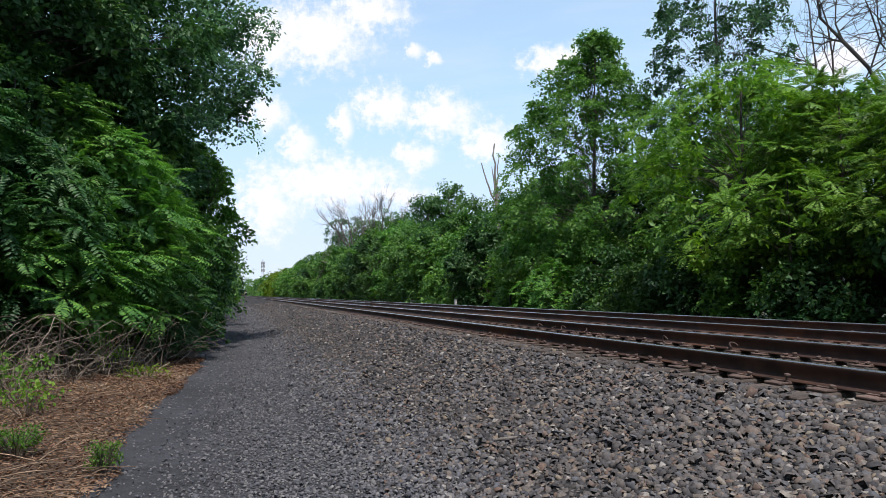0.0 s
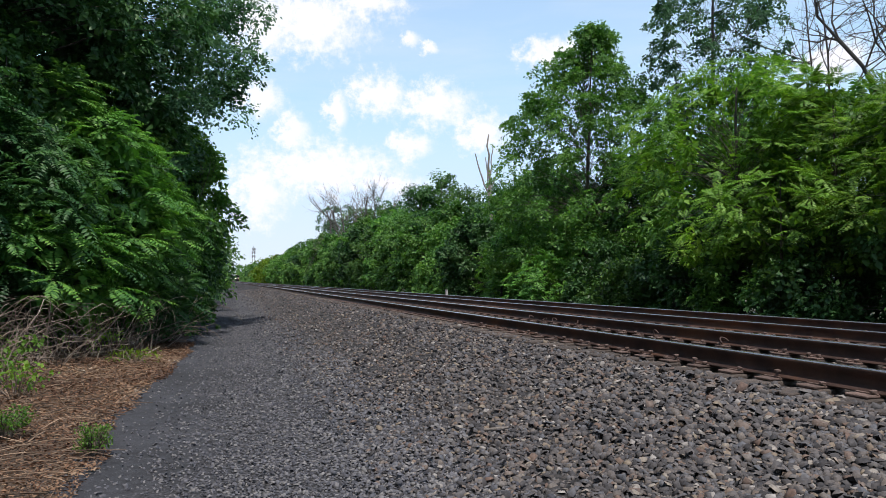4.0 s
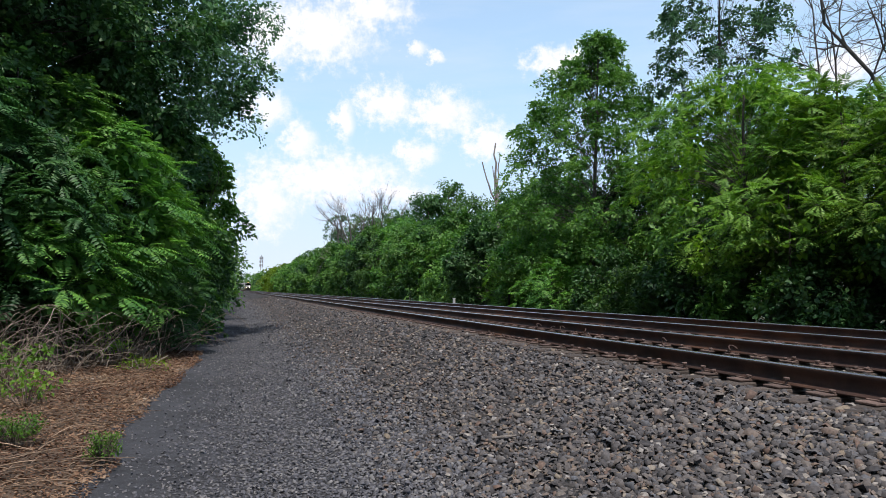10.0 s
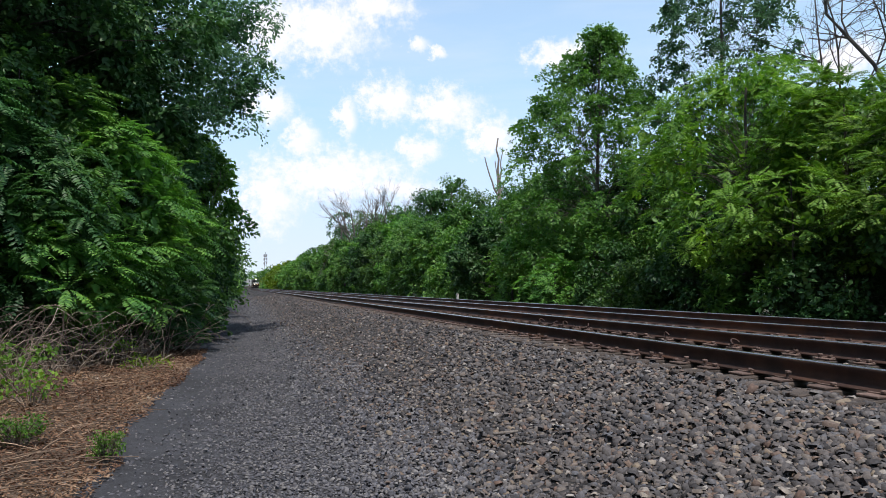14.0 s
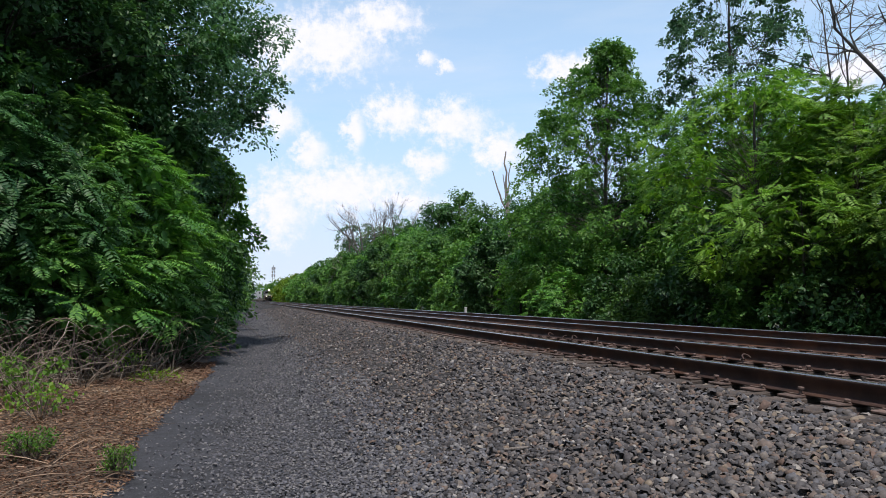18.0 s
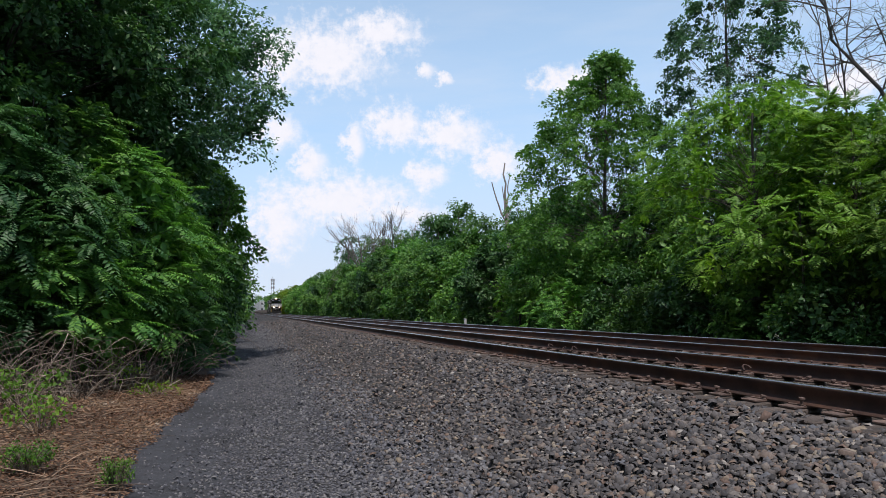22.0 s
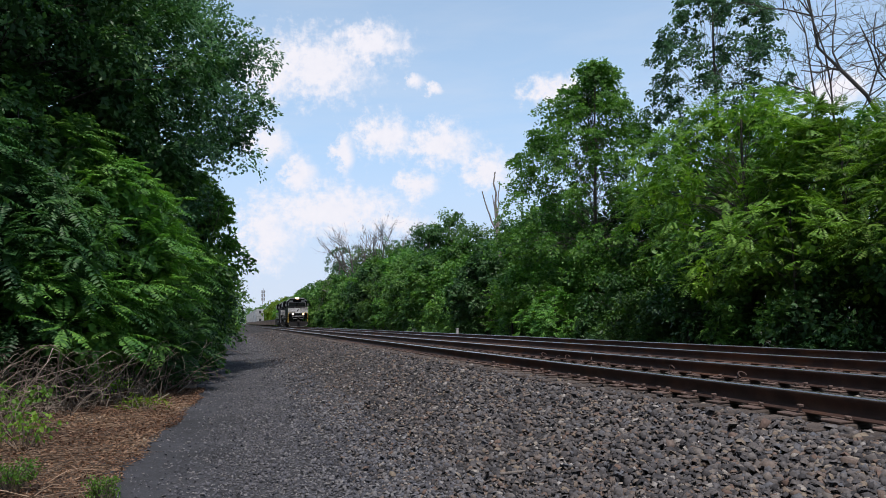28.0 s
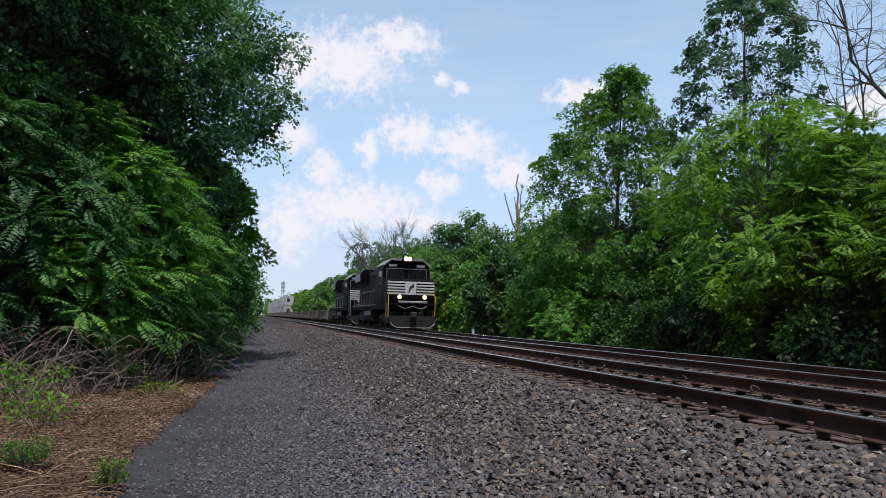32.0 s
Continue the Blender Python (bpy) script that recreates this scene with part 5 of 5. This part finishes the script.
    for x, ln in ((-0.2, 0.5), (0.0, 0.65), (0.2, 0.5)):
        bmesh.ops.create_cone(bm, cap_ends=True, segments=12, radius1=0.1, radius2=0.03, depth=ln, matrix=Matrix.Translation((x, 5.9, 4.5)) @ Matrix.Rotation(math.pi / 2, 4, "X"))
    box_bm(bm, -0.25, 0.25, 6.05, 6.15, 4.28, 4.5, 0.01)
    part("horn", bm, M["grime"], lo)
    for s in (-1, 1):
        rod("walkway_rail", M["grey_metal"], lo, [(s * 1.46, 5.6, 2.62), (s * 1.46, 13.0, 2.62), (s * 1.46, 20.8, 2.62)], 0.022)
        for k in range(9):
            y = 5.7 + k * 1.88
            rod("rail_post", M["grey_metal"], lo, [(s * 1.46, y, 1.62), (s * 1.46, y, 2.62)], 0.02)
    bm = bmesh.new()
    prism(bm, [(-1.0, 0.42), (-1.42, 0.75), (-1.42, 1.28), (1.42, 1.28), (1.42, 0.75), (1.0, 0.42)], 8.6, 13.6, 0.06)
    tank = part("fuel_tank", bm, M["grime"], lo)
    for s in (-1, 1):
        boxed("tank_panel", M["grey_metal"], tank, s * 1.43 - 0.02, s * 1.43 + 0.02, 9.2, 13.0, 0.86, 1.16, 0.02, "pale panel on the tank side")
        bm = bmesh.new()
        drum(bm, Matrix.Translation((s * 1.25, 14.6, 1.1)) @ Matrix.Rotation(math.pi / 2, 4, "X"), 0.2, 1.5, 14)
        part("air_tank", bm, M["grime"], lo)
    # the long hood and frame of a four-axle engine are shorter behind the cab
    for ob in lo.children_recursive:
        for v in ob.data.vertices:
            if v.co.y > 5.4:
                v.co.y = 5.4 + (v.co.y - 5.4) * 0.727
    truck(lo, 2.3, 2, 2.75)
    truck(lo, 12.5, 2, 2.75)
    return lo


def well_car():
    """One low well of an articulated container car, 13.4 m long."""
    w = new("well_car")
    tagged(w, "low rust-brown container well car on steel wheels", "rail car", "container well cars")
    for s in (-1, 1):
        bm = bmesh.new()
        prism(bm, [(s * 1.42, 0.32), (s * 1.5, 0.34), (s * 1.5, 1.28), (s * 1.55, 1.3), (s * 1.55, 1.42), (s * 1.36, 1.42), (s * 1.36, 1.3), (s * 1.42, 1.28)], 1.6, 11.6)
        side = part("side_sill", bm, M["well_paint"], w)
        for k in range(8):
            y = 1.7 + k * 1.38
            boxed("stake", M["well_paint"], side, s * 1.53 - 0.035, s * 1.53 + 0.035, y, y + 0.12, 0.36, 1.3, 0.01)
    bm = bmesh.new()
    box_bm(bm, -1.4, 1.4, 1.0, 12.4, 0.3, 0.38, 0.0)
    part("well_floor", bm, M["grime"], w)
    for y0, y1 in ((0.75, 1.15), (12.25, 12.65)):
        boxed("end_bulkhead", M["grime"], w, -1.4, 1.4, y0, y1, 0.7, 1.5, 0.03)
    bm = bmesh.new()
    box_bm(bm, -0.5, 0.5, -0.45, 0.9, 0.85, 1.1, 0.03)
    box_bm(bm, -0.5, 0.5, 12.5, 13.0, 0.85, 1.1, 0.03)
    part("end_platform", bm, M["grime"], w)
    truck(w, -0.9, 2, 1.78, 0.42)
    return w


def container(material, label, mark):
    """A corrugated shipping container, 12.2 m long."""
    c = new("shipping_container")
    tagged(c, label, "container", "stacked containers")
    bm = bmesh.new()
    box_bm(bm, -1.2, 1.2, 0.06, 12.13, 0.05, 2.85, 0.0)
    part("body", bm, material, c)
    for s in (-1, 1):
        bm = bmesh.new()
        for k in range(26):
            y = 0.3 + k * 0.45
            box_bm(bm, s * 1.205 - 0.02, s * 1.205 + 0.02, y, y + 0.22, 0.16, 2.74, 0.0)
        part("corrugation", bm, material, c)
    for x in (-1.2, 1.2):
        for y in (0.03, 12.16):
            boxed("corner_post", material, c, x - 0.05, x + 0.05, y - 0.05, y + 0.05, 0.0, 2.9, 0.01)
    for x in (-0.6, 0.6):
        boxed("end_door", material, c, x - 0.56, x + 0.56, 0.0, 0.05, 0.15, 2.75, 0.01)
    if mark:
        boxed("marking", M["dark_mark"], c, -0.55, 0.35, -0.012, -0.002, 1.1, 2.1, 0.0, "dark marking without readable words")
    return c


def make_train():
    out = [(locomotive(True), 0.0), (locomotive(False), 17.9)]
    y = 36.6
    car = well_car()
    cars = [car] + [copy_thing(car, Matrix.Identity(4)) for i in range(24)]
    white = container(M["box_white"], "white corrugated shipping container stacked on a well car", True)
    grey = container(M["box_grey"], "pale grey corrugated shipping container stacked on a well car", False)
    n = 0
    for i, c in enumerate(cars):
        out.append((c, y))
        if i >= 9:
            for z in (0.4, 3.31):
                src = white if (n % 3 != 2) else grey
                b = src if n in (0, 2) else copy_thing(src, Matrix.Identity(4))
                out.append((b, y + 0.62 + 0.0, z))
                n += 1
        y += 13.4
    return out


TRAIN = make_train()

# ---- undergrowth and small things ----


def dry_brush():
    """Dead stems and brambles tangled under the trees."""
    rng = np.random.default_rng(31)
    paths = []
    for k in range(520):
        x = rng.uniform(-5.0, -1.3)
        y = np.interp(x, [-5, -3.8, -2.6, -1.3], [10.8, 11.6, 12.4, 17.5]) + rng.normal(0.3, 0.8)
        z = float(ground_z(x, y))
        h = rng.uniform(0.1, 1.15)
        a = rng.uniform(0, 2 * np.pi)
        run = rng.uniform(0.5, 2.0)
        s = np.linspace(0, 1, 8)
        turn = a + s * rng.normal(0, 1.6)
        p = np.stack([x + np.cumsum(np.cos(turn)) * run / 8 + rng.normal(0, 0.015, 8), y + np.cumsum(np.sin(turn)) * run / 8 + rng.normal(0, 0.015, 8),
                      z + h * np.sin(s * rng.uniform(1.2, 3.0)) + rng.normal(0, 0.02, 8)], -1)
        paths.append((p, np.linspace(rng.uniform(0.004, 0.011), 0.003, 8)))
    # broken stubs at the front of the tangle
    for k in range(16):
        x, y = rng.uniform(-2.1, -1.35), rng.normal(14.6, 0.35)
        z, ln, a = float(ground_z(x, y)), rng.uniform(0.2, 0.5), rng.normal(0.5, 0.4)
        paths.append((np.array([(x, y, z - 0.05), (x + math.sin(a) * ln * 0.5, y, z + math.cos(a) * ln * 0.55), (x + math.sin(a) * ln, y, z + math.cos(a) * ln)]), np.array([0.014, 0.012, 0.009])))
    tagged(new("dry_brush", mesh("dry_brush", *tubes(paths, 4), M["twig"])), "tangle of dry brown stems and brambles beneath the trees", "brush", kind="stuff")


def litter():
    """Dead leaves and straw on the verge."""
    rng = np.random.default_rng(32)
    n = 46000
    Y = 2.6 + 14.4 * rng.random(n) ** 1.5
    X = path_edge(Y) + 0.06 - np.abs(rng.normal(0, 1.0, n)) * np.interp(Y, [-3, 8, 13, 18], [1.5, 1.8, 1.5, 0.5])
    P = np.stack([X, Y, ground_z(X, Y) + rng.uniform(0.008, 0.055, n)], -1)
    D = unit(np.stack([rng.normal(size=n), rng.normal(size=n), rng.normal(0, 0.25, n)], -1))
    N = unit(np.stack([rng.normal(0, 0.4, n), rng.normal(0, 0.4, n), np.ones(n)], -1))
    L = rng.uniform(0.015, 0.05, n) * np.interp(Y, [3, 12], [0.85, 1.3])
    tagged(new("leaf_litter", mesh("leaf_litter", *leaves(P, D, N, L, L * rng.uniform(0.35, 0.7, n)), M["leaf_dry"])), "brown dead leaves lying on the verge", "leaf litter", kind="stuff")
    paths = []
    for k in range(1700):
        y = rng.uniform(3.4, 15)
        x = float(path_edge(y)) - 0.05 - abs(rng.normal(0, 1.2))
        a, ln = rng.uniform(0, 6.28), rng.uniform(0.04, 0.2) * rng.choice([1, 1, 1, 2.4])
        s = np.linspace(0, 1, 4)
        p = np.stack([x + math.cos(a) * ln * s, y + math.sin(a) * ln * s, float(ground_z(x, y)) + 0.02 + rng.uniform(0, 0.06) + 0.05 * ln * np.sin(s * 3)], -1)
        thick = rng.choice([1.0, 1.0, 1.0, 2.2])
        paths.append((p, np.linspace(0.003, 0.0018, 4) * thick))
    # long pale stalks fallen over the front of the verge
    for k in range(34):
        x, y, a, ln = rng.uniform(-2.6, -1.5), rng.uniform(4.6, 8.0), rng.normal(0.75, 0.6), rng.uniform(0.25, 0.9)
        s = np.linspace(0, 1, 5)
        g = ground_z(x + math.cos(a) * ln * s, y + math.sin(a) * ln * s)
        p = np.stack([x + math.cos(a) * ln * s, y + math.sin(a) * ln * s + rng.normal(0, 0.012, 5), g + 0.04 + rng.uniform(0, 0.08) + 0.05 * np.sin(s * 3)], -1)
        paths.append((p, np.linspace(0.0055, 0.003, 5)))
    tagged(new("straw", mesh("straw", *tubes(paths, 3), M["straw"])), "flattened dry straw and stalks on the verge", "straw", kind="stuff")


def weed(name, label, x, y, h, r, n, seed, leaf, size, feather=0.0):
    rng = np.random.default_rng(seed)
    top = new(name)
    top.location = (x, y, float(ground_z(x, y)))
    tagged(top, label, "plant")
    az, q = rng.uniform(0, 2 * np.pi, n), np.sqrt(rng.random(n)) * r
    C = np.stack([np.cos(az) * q, np.sin(az) * q, h * rng.uniform(0.35, 1.0, n)], -1)
    paths = [(limb((C[i, 0] * 0.2, C[i, 1] * 0.2, -0.02), C[i], 4, rng), np.linspace(0.006, 0.003, 4)) for i in range(n)]
    tagged(under("stalk", mesh("stalk", *tubes(paths, 4), M["twig"]), top), kind="stuff")
    V = fronds(rng, C, unit(C + [0, 0, 0.3]), 5, feather, 6) if feather else clump_leaves(rng, C, np.full(n, r * 0.3), 9, size)
    under("foliage", mesh("foliage", *V, leaf), top)


def weeds():
    weed("weed", "small bushy green weed at the edge of the path", -1.02, 6.35, 0.26, 0.13, 90, 701, M["leaf_sunny"], 0.022)
    weed("weed", "bright green feathery weed among dead leaves", -1.83, 7.0, 0.26, 0.2, 90, 702, M["leaf_bright"], 0.03)
    weed("weed", "bright green leafy weed among dead leaves", -2.3, 9.2, 0.42, 0.42, 22, 703, M["leaf_bright"], 0.065)
    weed("weed", "bright green leafy weed among dead leaves", -2.75, 10.3, 0.6, 0.45, 24, 704, M["leaf_sunny"], 0.075)
    weed("weed", "green leafy plant at the foot of the brambles", -3.7, 12.0, 0.5, 0.4, 22, 705, M["leaf_bright"], 0.08)
    weed("weed", "sprawling green weed under dry brush", -2.35, 14.0, 0.5, 0.5, 26, 706, M["leaf_bright"], 0.08)
    weed("weed", "low yellow-green grass tuft on the verge", -1.5, 12.9, 0.25, 0.35, 26, 707, M["leaf_yellow"], 0.05)
    weed("weed", "green leafy weed under the bushes", -1.6, 17.5, 0.9, 0.6, 34, 708, M["leaf_mid"], 0.07)
    weed("weed", "green leafy weed under the bushes", -1.25, 20.5, 1.0, 0.55, 34, 709, M["leaf_mid"], 0.08)


def small_things():
    p = new("marker_post")
    p.location = (11.5, 36.3, float(ground_z(11.5, 36.3)))
    tagged(p, "short white marker post beside the far track", "post")
    boxed("post", M["white_paint"], p, -0.06, 0.06, -0.06, 0.06, -0.1, 0.5, 0.01)
    boxed("post_cap", M["white_paint"], p, -0.075, 0.075, -0.075, 0.075, 0.502, 0.54, 0.01)
    st = new("stick")
    st.location = (2.15, 5.44, float(ground_z(2.15, 5.44)) + 0.035)
    tagged(st, "short broken piece of weathered wood lying on ballast", "stick")
    under("wood", mesh("wood", *tubes([([(-0.1, 0.02, 0.0), (-0.02, 0.0, 0.006), (0.05, -0.02, 0.012), (0.1, -0.03, 0.018)], [0.011, 0.014, 0.013, 0.009])], 7), M["twig_bark"], True), st)
    # lattice mast far beyond the woods
    t = new("radio_mast")
    t.location = (16.3, 465, 0)
    tagged(t, "distant grey steel lattice radio mast with antennas", "mast")
    for sx, sy in ((-1, -1), (1, -1), (1, 1), (-1, 1)):
        rod("leg", M["grey_metal"], t, [(sx * 1.1, sy * 1.1, -0.2), (sx * 0.35, sy * 0.35, 21)], 0.12)
    for k in range(8):
        z = 2 + 2.4 * k
        q = 1.1 - 0.75 * z / 21
        rod("brace", M["grey_metal"], t, [(-q, -q, z), (q - 0.08, -q, z + 2.2)], 0.06)
    for z in (17.0, 19.5, 21.8):
        bm = bmesh.new()
        for k in range(6):
            a = k * math.pi / 3
            box_bm(bm, math.cos(a) * 0.95 - 0.2, math.cos(a) * 0.95 + 0.2, math.sin(a) * 0.95 - 0.2, math.sin(a) * 0.95 + 0.2, z - 0.9, z + 0.9, 0.03)
        box_bm(bm, -1.2, 1.2, -0.08, 0.08, z - 0.08, z + 0.08)
        box_bm(bm, -0.08, 0.08, -1.2, 1.2, z - 0.08, z + 0.08)
        part("antenna_ring", bm, M["grey_metal"], t)
    rod("pole", M["grey_metal"], t, [(0, 0, 20.8), (0, 0, 24.0)], 0.15)


dry_brush()
litter()
weeds()
small_things()


def motions():
    """The train comes up the far track at an even speed."""
    for thing, back, *lift in TRAIN:
        rows = []
        for t in range(0, 33, 2):
            y = ARRIVE + SPEED * (32 - t) + back
            slope = float(bend(y + 6) - bend(y - 6)) / 12
            rows.append((t, pose(LINE_X + float(bend(y)), y, LINE_Z + (lift[0] if lift else 0.0), 0, 0, -math.degrees(math.atan(slope)))))
        walk(thing, rows)


motions()
